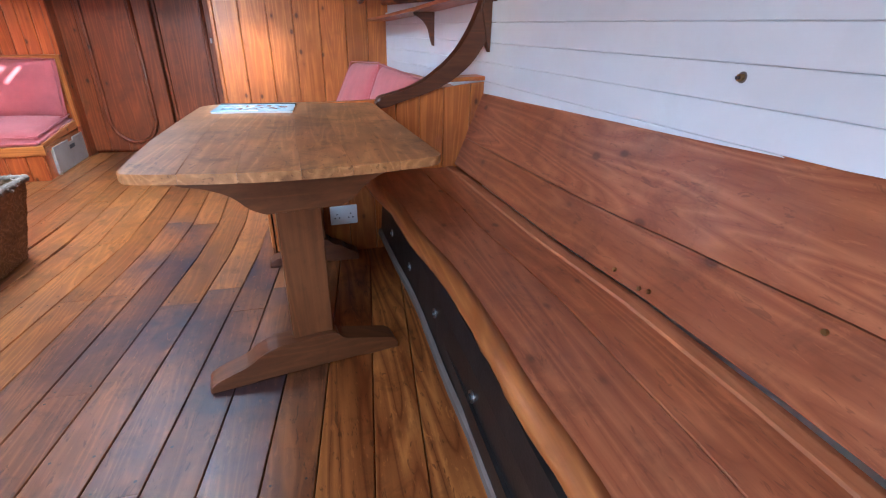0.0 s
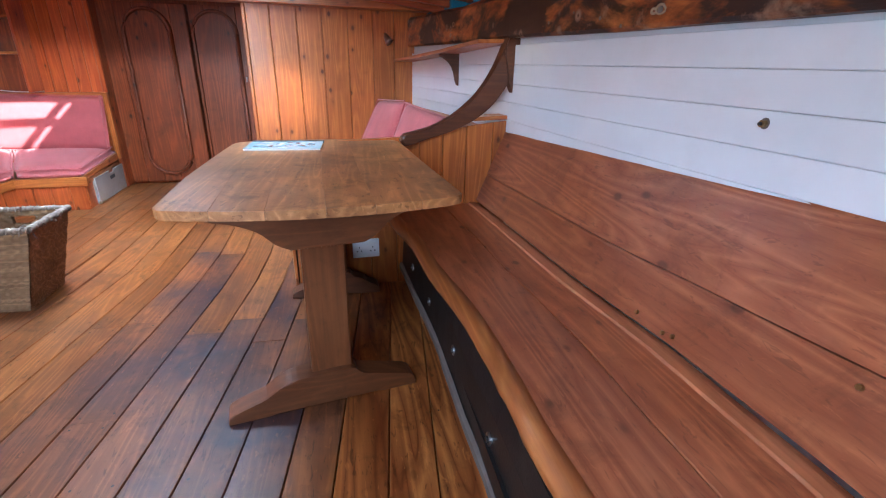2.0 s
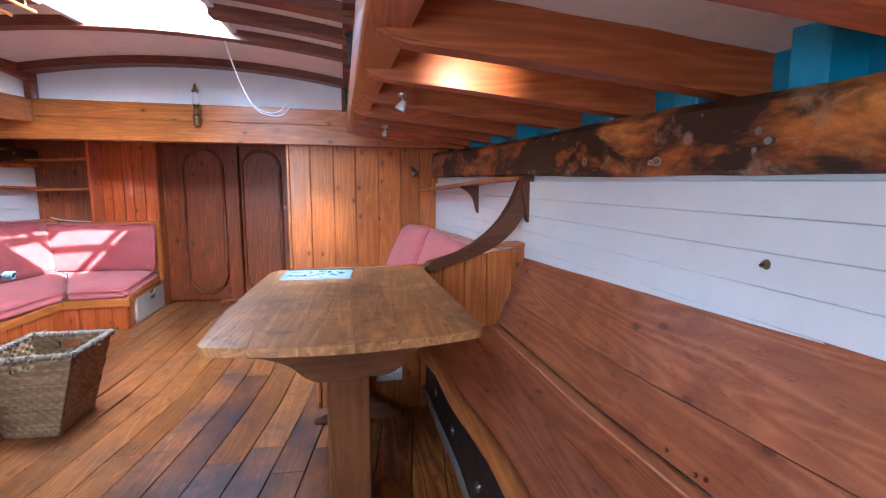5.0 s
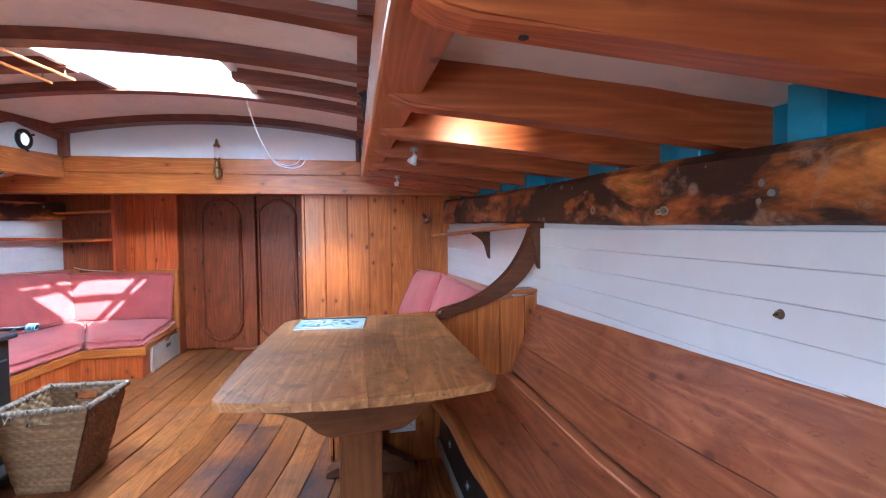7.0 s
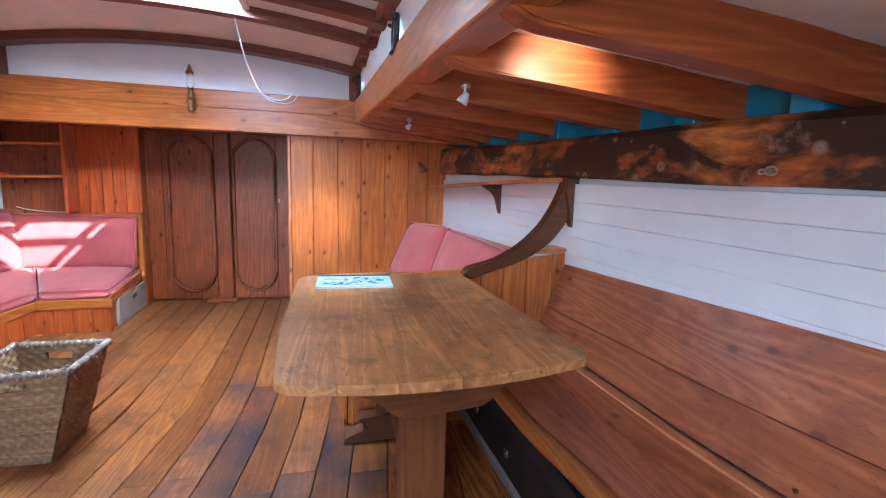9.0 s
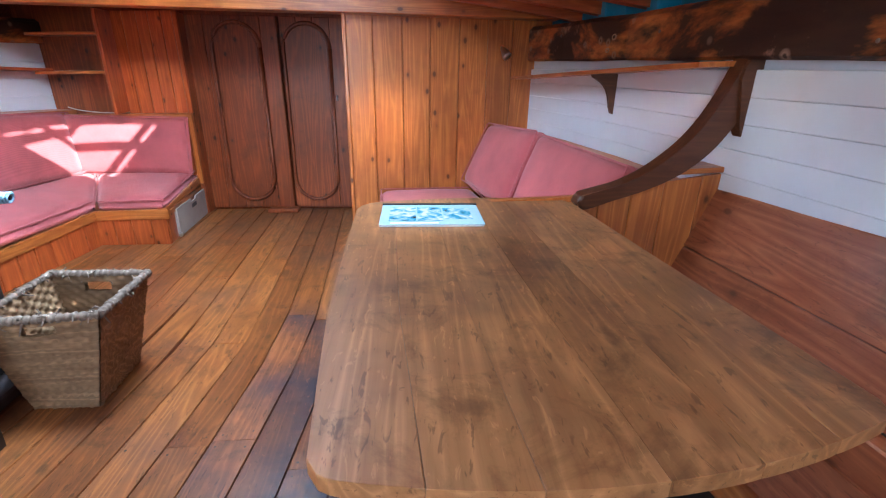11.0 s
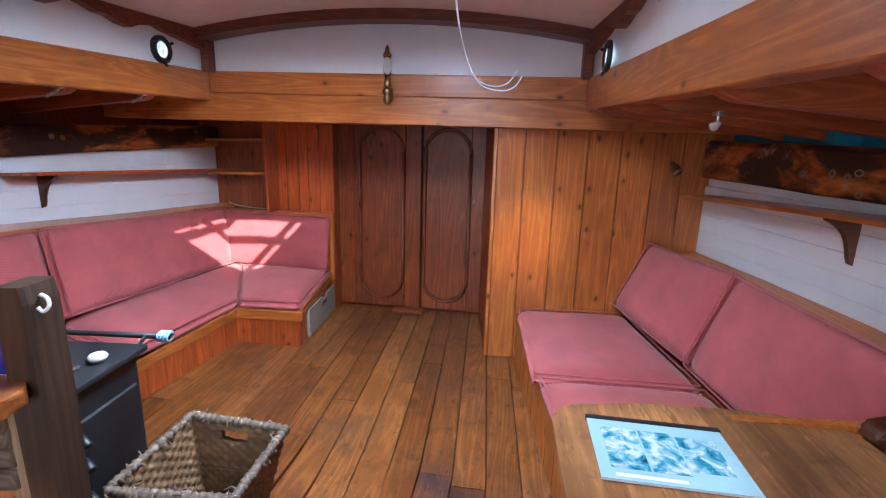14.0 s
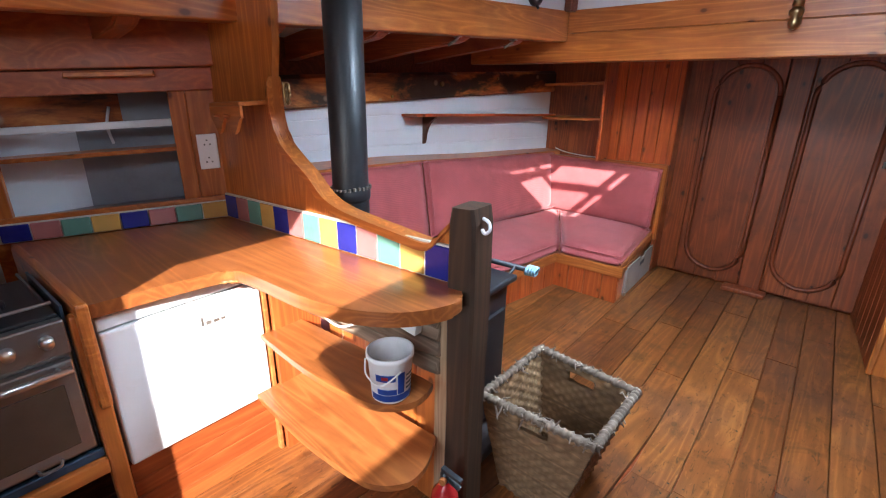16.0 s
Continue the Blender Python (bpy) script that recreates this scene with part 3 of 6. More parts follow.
# white on the port-side and cross bars stands in for overexposed timber
for x0, x1, y0, y1 in ((-0.06, -0.005, SKY0, SKY1), (0.465, 0.515, SKY0, SKY1), (SKX0, SKX1, 2.235, 2.305), (SKX0, -0.165, SKY0, SKY1)):
    part("glazing_bar", shear(box(x0, x1, y0, y1, GZ - 0.012 + (0.004 if x1 - x0 > 0.3 else 0), GZ + 0.02, 0.004)), PINE_Y if x0 > 0.3 else WHITE, sky)
for x0, x1 in ((-0.165, -0.06), (-0.005, 0.465), (0.515, SKX1)):
    for y0, y1 in ((SKY0, 2.235), (2.305, SKY1)):
        pane = part("pane", shear(box(x0 + 0.002, x1 - 0.002, y0 + 0.002, y1 - 0.002, GZ + 0.006, GZ + 0.012)), GLASS, sky)
        pane.visible_shadow = False

def porthole(x, y, z, side):
    ob = thing("porthole", x, y, z, "round porthole with a black rim and a glowing pane", "porthole", "portholes")
    for nm, r0, r1, d0, d1, mat in (("rim", 0.05, 0.076, 0.0, 0.022, BLACK), ("inner_ring", 0.042, 0.052, 0.004, 0.014, STEEL)):
        bm = bmesh.new()
        n = 28
        rings = []
        for r, d in ((r0, d0), (r0, d1), (r1 - 0.006, d1), (r1, d1 - 0.006), (r1, d0)):
            rings.append([bm.verts.new((x - side * d, y + r * math.cos(2 * math.pi * j / n), z + r * math.sin(2 * math.pi * j / n))) for j in range(n)])
        for a, b in zip(rings, rings[1:] + rings[:1]):
            for j in range(n):
                bm.faces.new((a[j], a[(j + 1) % n], b[(j + 1) % n], b[j]))
        part(nm, bm, mat, ob, smooth=True)
    bm = bmesh.new()
    bmesh.ops.create_cone(bm, cap_ends=True, segments=28, radius1=0.046, radius2=0.046, depth=0.006)
    bmesh.ops.transform(bm, matrix=pose(x - side * 0.008, y, z, 0, 90, 0), verts=bm.verts)
    part("pane", bm, PORTLIGHT, ob)
    for k in range(3):
        a = 0.6 + 2.1 * k
        part("dog", tube([(x - side * 0.018, y + 0.07 * math.cos(a), z + 0.07 * math.sin(a)), (x - side * 0.03, y + 0.088 * math.cos(a), z + 0.088 * math.sin(a))], 0.008, 8), BLACK, ob)
    return ob


# pane material glows on its own in place of daylight seen through it
PORTLIGHT, _nt, _b = _mat("glowing_port_glass")
_b.inputs["Base Color"].default_value = (0.5, 0.65, 0.75, 1)
_b.inputs["Roughness"].default_value = 0.15
_b.inputs["Emission Color"].default_value = (0.75, 0.9, 1.0, 1)
_v = _coords(_nt, (1, 1, 1), False)
_nt.links.new(_ramp(_nt, _noise(_nt, _v, 28.0, 2.0), ((0.4, (0.1, 0.16, 0.2)), (0.6, (0.8, 0.95, 1.0)))), _b.inputs["Emission Color"])
_b.inputs["Emission Strength"].default_value = 0.8
porthole(-1.237, 3.33, 1.915, -1)
porthole(-1.315, 2.27, 1.872, -1)
porthole(1.237, 3.30, 1.87, 1)
porthole(1.345, 1.86, 1.80, 1)

# scalloped trim where the roof meets the coachroof sides
def roof_trim(x0, x1):
    pts = []
    n = 90
    for i in range(n + 1):
        y = -1.6 + 5.3 * i / n
        u = ((y - 1.24) / 0.53) % 1.0
        pts.append((y, 2.02 + 0.035 * math.cos(2 * math.pi * u) ** 3 if y < 3.3 else 2.02 - (y - 3.3) * 0.16))
    pts += [(3.7, 2.15), (-1.6, 2.15)]
    return tagged(part("trim_roof_edge", shear(prism(pts, "yz", x0, x1)), ROOF_X), "dark scalloped timber trim under the coachroof", "trim", kind="structure")


roof_trim(RX0 - 0.02, RX0 + 0.03)
roof_trim(RX1 - 0.03, RX1 + 0.02)
for x in (RX0 - 0.012, RX1 - 0.043):
    tagged(part("trim_corner_post", shear(box(x, x + 0.055, 3.65, 3.72, 1.83, 2.08, 0.005)), ROOF_X), "short dark corner post of the coachroof", "trim", kind="structure")

rods = ((-0.235, 1.75, 2.30), (-0.385, 1.7, 2.36))
for x, ya, yb in rods:
    r = thing("roof_rail", x, ya, 2.0, "thin wooden rail slung under the roof", "rail", "roof rails")
    part("bar", tube([(x - 0.01, ya, 2.01), (x, yb, 2.03)], 0.008), PINE_Y, r)
    for y in (ya + 0.08, yb - 0.06):
        part("hanger", tube([(x - 0.004, y, 2.02), (x - 0.004, y, on_sheer(x, y, roof_z(x))[2] + 0.062)], 0.004, 6), BRASS, r)

cord = thing("cord", 0.6, 2.66, 1.65, "pale looped cords hanging from the skylight", "cord")
for k, (dx, low) in enumerate(((0.0, 1.71), (0.03, 1.69))):
    pts = curve_pts([(0.535, 2.66, 2.10), (0.53 + 0.1 * dx, 2.80, 2.0), (0.55, 2.98, 1.85), (0.60 + dx * 0.3, 3.10, low + 0.03), (0.68 + dx, 3.17, low), (0.75 + dx, 3.20, low + 0.02), (0.79 + dx, 3.20, low + 0.075)], 6)
    part("strand", tube(pts, 0.0032, 6), PLASTIC, cord)

# oil lamp on the deck beam
REFIT["on"], REFIT["shift"] = False, Vector((0, 0, 0))
LAMP = Vector((-0.054, 0.098, 0.028))
lamp = thing("oil_lamp", 0.07, 3.56, 1.63, "dark brass gimballed oil lamp with a glass chimney", "lamp")
part("font", moved(lathe([(0.004, 1.632), (0.02, 1.64), (0.026, 1.665), (0.016, 1.685), (0.03, 1.70), (0.03, 1.715), (0.012, 1.735)], 0.07, 3.545, 20), LAMP), BRASS, lamp, smooth=True)
part("burner", moved(lathe([(0.02, 1.73), (0.024, 1.745), (0.018, 1.775), (0.012, 1.80)], 0.07, 3.545, 18), LAMP), BRASS, lamp, smooth=True)
part("chimney", moved(lathe([(0.017, 1.795), (0.024, 1.83), (0.022, 1.88), (0.018, 1.905)], 0.07, 3.545, 18), LAMP), GLASS, lamp, smooth=True)
part("smoke_bell", moved(lathe([(0.026, 1.905), (0.028, 1.915), (0.014, 1.935), (0.012, 1.955), (0.004, 1.972)], 0.07, 3.545, 18), LAMP), BRASS, lamp, "dark red-brown bell cap", smooth=True)
part("wall_bracket", moved(tube(curve_pts([(0.07, 3.605, 1.68), (0.085, 3.58, 1.66), (0.08, 3.56, 1.69), (0.07, 3.55, 1.70)], 4), 0.006, 8), LAMP), BRASS, lamp)
part("back_plate", moved(box(0.05, 0.09, 3.592, 3.602, 1.655, 1.735, 0.003), LAMP), BRASS, lamp)


def beam_spot(x, y, z, aim, label="small white reflector spotlight under a deck beam", stem=0.035, shade=None, scale=1.0):
    ob = thing("spotlight", x, y, z, label, "lamp", "beam spotlights")
    part("base", lathe([(0.018, z + stem), (0.02, z + stem + 0.012), (0.016, z + stem + 0.016)], x, y, 14), STEEL, ob, smooth=True)
    part("stem", tube([(x, y, z + stem + 0.004), (x, y, z)], 0.006, 8), STEEL, ob)
    d = (Vector(aim) - Vector((x, y, z))).normalized()
    p = Vector((x, y, z))
    part("reflector", tube([p - d * 0.02 * scale, p - d * 0.005 * scale, p + d * 0.02 * scale, p + d * 0.03 * scale], 0.02, 16, taper=[c * scale for c in (0.012, 0.016, 0.026, 0.027)]), shade or PLASTIC, ob, smooth=True)
    return ob, p + d * 0.045


_o, _p = beam_spot(1.548, 1.485, 1.488, (1.17, 1.76, 0.76), stem=0.03, scale=0.8)
spot("album_spot_light", _p, (1.17, 1.78, 0.76), 4.5, 34, (0.85, 0.93, 1.0))
_o, _p = beam_spot(1.50, 2.60, 1.515, (0.95, 3.80, 0.9), stem=0.03, scale=0.62)
# stands in for a warm reflected glow on the partition
spot("partition_glow_fill", _p, (0.92, 3.80, 0.85), 19, 25, (1.0, 0.72, 0.32))
# lamp added out of sight behind a beam to light the next one's face
_o, _p = beam_spot(1.72, 0.865, 1.548, (1.75, 1.175, 1.51), stem=0.02)
spot("hidden_beam_light", _p, (1.75, 1.175, 1.49), 3.0, 80, (1.0, 0.84, 0.6))
clampl = thing("clamp", 1.481, 0.091, 1.445, "small dark clamp under a deck beam", "clamp")
CLAMP = Vector((0.16, 0.17, 0.03))
part("jaw", moved(tube([(1.481, 0.091, 1.462), (1.481, 0.091, 1.430)], 0.008, 10), CLAMP), BLACK, clampl)
part("screw", moved(tube([(1.470, 0.085, 1.447), (1.493, 0.098, 1.452)], 0.006, 8), CLAMP), BLACK, clampl)

# adjustable lamp on the starboard partition
wl = thing("wall_lamp", 1.8, 3.92, 1.27, "chrome adjustable reading lamp on the pine partition", "lamp")
part("base", moved(tube([(1.80, 3.935, 1.30), (1.80, 3.915, 1.30)], 0.022, 14), Vector((-0.02, -0.05, 0.06))), STEEL, wl, smooth=True)
part("arm", moved(tube([(1.80, 3.915, 1.30), (1.79, 3.885, 1.285)], 0.006, 8), Vector((-0.02, -0.05, 0.06))), STEEL, wl)
part("shade", moved(tube([(1.78, 3.895, 1.305), (1.79, 3.88, 1.285), (1.81, 3.85, 1.245), (1.815, 3.845, 1.238)], 0.02, 16, taper=[0.01, 0.02, 0.032, 0.033]), Vector((-0.02, -0.05, 0.06))), STEEL, wl, smooth=True)

# ---------------------------------------------------------------- doors
DY = 4.61
for k, (x0, x1, px0, px1) in enumerate(((-0.68, -0.085, -0.385, -0.04), (0.07, 0.60, 0.115, 0.465))):
    door = thing("door_%d" % (k + 1), (x0 + x1) / 2, DY, 0, "dark stained pine door with a rounded panel", "door")
    tagged(door, kind="structure")
    xs = [x0 + (x1 - x0) * j / 4 for j in range(5)]
    for a, b in zip(xs, xs[1:]):
        part("board", box(a + 0.001, b - 0.001, DY - 0.03, DY + 0.008, 0.02, 1.6, 0.003), DOOR_Z, door)
    c0, c1 = (-0.482, -0.10) if k == 0 else (0.085, 0.462)
    r = (c1 - c0) / 2
    cx = (c0 + c1) / 2
    loop = [(cx + r * math.cos(a), DY - 0.036, 1.555 - r + r * math.sin(a)) for a in [math.pi * j / 14 for j in range(15)]]
    loop += [(cx + r * math.cos(a), DY - 0.036, 0.095 + r + r * math.sin(a)) for a in [math.pi + math.pi * j / 14 for j in range(15)]]
    part("panel_moulding", tube(loop + [loop[0]], 0.016, 8), DOOR_Z, door, smooth=True)
    inset = [(p[0] + (cx - p[0]) * 0.14, p[2] + (0.8 - p[2]) * 0.025) for p in loop]
    part("panel", prism(inset, "xz", DY - 0.042, DY - 0.028), DOOR_Z, door)
part("door_bolt", tube([(0.50, DY - 0.045, 0.96), (0.50, DY - 0.045, 1.0)], 0.008, 8), STEEL, door)
post_d = tagged(part("trim_door_post", box(-0.075, 0.058, 4.54, 4.61, 0.0, 1.6, 0.006), DOOR_Z), "dark pine post between the doors", "trim", kind="structure")
tagged(part("trim_door_step", box(-0.16, 0.11, 4.44, 4.54, 0.0, 0.035, 0.008, 2), DOOR_Z), "low worn block at the foot of the door post", "trim", kind="structure")
tagged(part("trim_door_jamb", box(-0.70, -0.665, 4.44, 4.62, 0.0, 1.6, 0.004), DOOR_Z), "dark door jamb", "trim", kind="structure")
tagged(part("trim_partition_edge", box(0.672, 0.70, 3.765, 3.80, 0.0, 1.575, 0.006), PINE_Z), "pine corner bead of the partition", "trim", kind="structure")

REFIT["on"] = True
# ---------------------------------------------------------------- port cabinet, nook and shelves
cab = thing("locker", -0.8, 4.45, 0.84, "red-toned pine tongue and groove locker front", "cabinet")
part("side", box(-1.085, -1.06, 4.20, 4.54, 0.86, 1.60, 0.003), CAB_Z, cab)
part("body", box(-1.06, -0.60, 4.40, 4.54, 0.84, 1.60), CAB_Z, cab)
upright_boards(cab, (-1.07, 4.40), (-0.60, 4.40), 0.84, 1.60, 0.095, CAB_Z, 0.014, (0, -1), seed=8)
part("corner_bead", box(-0.60, -0.565, 4.375, 4.40, 0.84, 1.6, 0.004), CAB_Z, cab)
nook = thing("shelf_nook", -1.35, 4.5, 0.9, "open pine shelf recess beside the locker", "shelf")
upright_boards(nook, (-1.70, 4.52), (-1.08, 4.52), 0.84, 1.60, 0.20, CAB_Z, 0.014, (0, -1), seed=9)
for z in (1.155, 1.432):
    part("shelf_board", box(-1.66, -1.07, 4.29, 4.505, z, z + 0.022, 0.003), PINE_X, nook)


def bracket(x, y, z, side, h, d, parent, name="bracket"):
    pts = [(0, 0), (d, 0), (d * 0.97, -0.015)] + [(d * (1 - 0.80 * math.sin(a)), -0.02 - h * 0.72 * (1 - math.cos(a))) for a in [math.pi / 2 * j / 7 for j in range(1, 8)]] + [(d * 0.12, -h * 0.96), (0, -h)]
    bm = prism([(x - side * p[0], z + p[1]) for p in pts], "xz", y - 0.012, y + 0.012, 0.003)
    return part(name, bm, OAK_X, parent)


pshelf = thing("wall_shelf", -1.75, 3.7, 1.17, "long narrow pine shelf on the white hull", "shelf")
ys = [3.10 + 1.28 * i / 8 for i in range(9)]
part("shelf_board", sweep(lambda y: [(hull_l(y) + 0.015, y, 1.262 - 0.068 * (y - 3.1)), (hull_l(y) + 0.17, y, 1.262 - 0.068 * (y - 3.1)), (hull_l(y) + 0.17, y, 1.281 - 0.068 * (y - 3.1)), (hull_l(y) + 0.015, y, 1.281 - 0.068 * (y - 3.1))], ys), CAB_Z, pshelf)
bracket(hull_l(3.28) + 0.02, 3.28, 1.25, -1, 0.2, 0.13, pshelf)

sshelf = thing("wall_shelf", 2.1, 3.2, 1.1, "long narrow pine shelf on the white hull", "shelf")
ys = [2.0 + 1.93 * i / 10 for i in range(11)]
SZ = ((1.9, 1.165), (3.0, 1.125), (3.95, 1.085))
part("shelf_board", sweep(lambda y: [(hull_r(y) - 0.015, y, lerp_at(SZ, y)), (hull_r(y) - 0.19, y, lerp_at(SZ, y)), (hull_r(y) - 0.19, y, lerp_at(SZ, y) + 0.018), (hull_r(y) - 0.015, y, lerp_at(SZ, y) + 0.018)], ys), PINE_Y, sshelf)
bracket(hull_r(2.9) - 0.015, 2.9, lerp_at(SZ, 2.9), 1, 0.2, 0.14, sshelf)

# ---------------------------------------------------------------- cushions
def cushion(name, a, b, c, d, thick, label, group, crown=0.18, bow=0.0, n=16):
    """A padded cushion on the quad a-b-c-d (its lower face), rounded at the rim."""
    a, b, c, d = (Vector(p) for p in (a, b, c, d))
    nor = (b - a).cross(d - a).normalized()
    ob = thing(name, *a, label, "cushion", group)
    bm = bmesh.new()
    t = [0.5 - 0.5 * math.cos(math.pi * i / n) for i in range(n + 1)]
    rnd = random.Random(hash_text(name, a))
    sx, sy = rnd.uniform(0, 9), rnd.uniform(0, 9)

    def prof(u):
        w = abs(2 * u - 1)
        return max(0.0, 1 - w ** 14) ** 0.5

    def flat(u, v):
        return a * (1 - u) * (1 - v) + b * u * (1 - v) + c * u * v + d * (1 - u) * v

    top, bot = {}, {}
    for i, u in enumerate(t):
        for j, v in enumerate(t):
            p = flat(u, v)
            e = prof(u) * prof(v)
            puff = 1 + crown * (1 - (2 * u - 1) ** 2) * (1 - (2 * v - 1) ** 2) + 0.06 * noise.noise((p.x * 6 + sx, p.y * 6 + sy, p.z * 6))
            rim = i in (0, n) or j in (0, n)
            mid = p + nor * thick * 0.5
            if rim:
                top[i, j] = bot[i, j] = bm.verts.new(mid)
            else:
                top[i, j] = bm.verts.new(mid + nor * thick * (e * puff - 0.5))
                bot[i, j] = bm.verts.new(mid - nor * thick * 0.5 * e)
    for i in range(n):
        for j in range(n):
            for g in (top, bot):
                bm.faces.new((g[i, j], g[i + 1, j], g[i + 1, j + 1], g[i, j + 1]))
    cover = part("cover", bm, FABRIC, ob, smooth=True)
    loop = []
    for u, v in [(t[i], 0) for i in range(1, n)] + [(1, t[i]) for i in range(1, n)] + [(t[n - i], 1) for i in range(1, n)] + [(0, t[n - i]) for i in range(1, n)]:
        uu, vv = 0.012 + 0.976 * u, 0.012 + 0.976 * v
        loop.append(flat(uu, vv) + nor * thick * 0.90)
    part("piping", tube(loop + [loop[0]], 0.0045, 6), FABRIC, cover)
    return ob


def hash_text(name, a):
    return int(sum(ord(ch) for ch in name) + abs(a[0]) * 911 + abs(a[1]) * 353 + abs(a[2]) * 77)


# port settee
pset = thing("port_settee", -1.2, 3.5, 0, "built-in pine settee with a boarded base", "settee")
part("base", prism([(-1.085, 3.70), (-0.60, 3.72), (-0.635, 4.50), (-1.72, 4.50), (-1.95, 1.85), (-1.38, 1.85), (-1.235, 2.95)], "xy", 0.0, 0.195), CAB_Z, pset)
upright_boards(pset, (-1.085, 3.695), (-0.60, 3.712), 0, 0.195, 0.12, CAB_Z, 0.012, (0, -1), seed=11)
upright_boards(pset, (-1.085, 3.695), (-1.235, 2.95), 0, 0.20, 0.12, CAB_Z, 0.012, (1, -0.15), seed=12)
upright_boards(pset, (-1.235, 2.95), (-1.38, 1.86), 0, 0.20, 0.12, CAB_Z, 0.012, (1, -0.12), seed=13)
part("seat_board", prism([(-1.07, 3.69), (-0.59, 3.71), (-0.62, 4.52), (-1.74, 4.52), (-1.97, 1.85), (-1.37, 1.85), (-1.225, 2.95)], "xy", 0.197, 0.235), PINE_X, pset)
part("front_rail", prism([(-1.065, 3.675), (-0.575, 3.695), (-0.575, 3.72), (-1.085, 3.70)], "xy", 0.19, 0.262, 0.005), PINE_X, pset)
part("front_rail", prism([(-1.065, 3.675), (-1.21, 2.95), (-1.35, 1.86), (-1.38, 1.86), (-1.235, 2.95), (-1.085, 3.70)], "xy", 0.192, 0.264, 0.005), PINE_Y, pset)
part("end_rail", prism([(3.70, 0.235), (4.53, 0.255), (4.53, 0.325), (3.70, 0.262)], "yz", -0.625, -0.60, 0.004), PINE_Y, pset)
back_rail = sweep(lambda y: [(hull_l(y) + 0.0, y, rail_l(y) - 0.045), (seat_l(y) + 0.11, y, rail_l(y) - 0.045), (seat_l(y) + 0.11, y, rail_l(y) - 0.005), (hull_l(y), y, rail_l(y) + 0.005)], [1.85 + 2.65 * i / 12 for i in range(13)])
part("back_rail", back_rail, PINE_Y, pset)
part("back_rail", box(-1.68, -0.572, 4.36, 4.40, 0.80, 0.845, 0.005), PINE_X, pset)
part("back_board", box(-1.66, -0.60, 4.40, 4.50, 0.235, 0.82), CAB_Z, pset)
part("end_upright", box(-0.612, -0.572, 4.36, 4.53, 0.26, 0.84, 0.005), PINE_Z, pset)
bk = sweep(lambda y: [(seat_l(y) + 0.12, y, 0.235), (seat_l(y) + 0.06, y, rail_l(y) - 0.05), (seat_l(y) + 0.02, y, rail_l(y) - 0.05), (seat_l(y) + 0.04, y, 0.235)], [1.9 + 2.6 * i / 8 for i in range(9)])
part("back_lining", bk, CAB_Z, pset)

G1 = "port settee cushions"
PK = "faded pink woven settee seat cushion with piped edges"
PB = "faded pink woven settee back cushion with piped edges"
cushion("seat_cushion", (-1.05, 3.70, 0.238), (-0.60, 3.715, 0.238), (-0.625, 4.40, 0.275), (-1.45, 4.40, 0.29), 0.10, PK, G1)
cushion("seat_cushion", (-1.235, 2.90, 0.262), (-1.075, 3.70, 0.242), (-1.47, 4.40, 0.29), (-1.82, 3.0, 0.36), 0.105, PK, G1)
cushion("seat_cushion", (-1.36, 1.95, 0.265), (-1.24, 2.89, 0.262), (-1.825, 2.99, 0.36), (-1.85, 1.95, 0.37), 0.105, PK, G1)
cushion("back_cushion", (-1.56, 4.345, 0.37), (-0.62, 4.345, 0.345), (-0.60, 4.385, 0.815), (-1.62, 4.385, 0.845), 0.085, PB, G1, 0.25)
cushion("back_cushion", (-1.72, 3.0, 0.47), (-1.52, 4.30, 0.38), (-1.61, 4.38, 0.85), (-1.83, 3.03, 0.975), 0.085, PB, G1, 0.2)
cushion("back_cushion", (-1.80, 1.95, 0.50), (-1.725, 2.985, 0.47), (-1.835, 3.015, 0.975), (-1.90, 1.95, 1.04), 0.085, PB, G1, 0.2)

# storage crate at the end of the port settee
crate = thing("storage_crate", -0.6, 4.15, 0, "grey card storage crate with a hand hole", "box")
CARD = paint("grey_card", (0.36, 0.31, 0.27), 0.8, 0.12, 0.3)
for b in ((-0.66, -0.5955, 3.84, 3.85, 0.215), (-0.66, -0.5955, 4.44, 4.45, 0.215)):
    part("side", box(b[0], b[1], b[2], b[3], 0.004, b[4]), CARD, crate)
part("front", prism([(3.84, 0.004), (4.45, 0.004), (4.45, 0.215), (4.19, 0.215), (4.19, 0.188), (4.10, 0.188), (4.10, 0.215), (3.84, 0.215)], "yz", -0.595, -0.585, 0.002), CARD, crate)
part("bottom", box(-0.66, -0.596, 3.852, 4.438, 0.004, 0.012), CARD, crate)
part("hand_hole", box(-0.5855, -0.5835, 4.10, 4.19, 0.14, 0.17), BLACK, crate)
part("corner_cap", box(-0.60, -0.582, 3.836, 3.862, 0.0, 0.03, 0.003), STEEL, crate)

# ---------------------------------------------------------------- starboard settee
REFIT["shift"] = Vector((0.03, 0.05, 0.0))
def front_x(y):
    return lerp_at(((2.0, 1.02), (2.4, 0.985), (2.74, 0.965), (3.37, 0.90), (3.85, 0.885)), y)


sset = thing("starboard_settee", 1.2, 3.0, 0, "built-in pine settee with a boarded front", "settee")
part("base", prism([(front_x(2.02) + 0.02, 2.02), (2.1, 2.02), (2.03, 3.90), (front_x(3.8) + 0.02, 3.78)], "xy", 0, 0.235), PINE_Y, sset)
upright_boards(sset, (front_x(3.80) + 0.012, 3.79), (front_x(2.74) + 0.012, 2.74), 0, 0.25, 0.14, PINE_Z, 0.014, (-1, -0.07), seed=21)
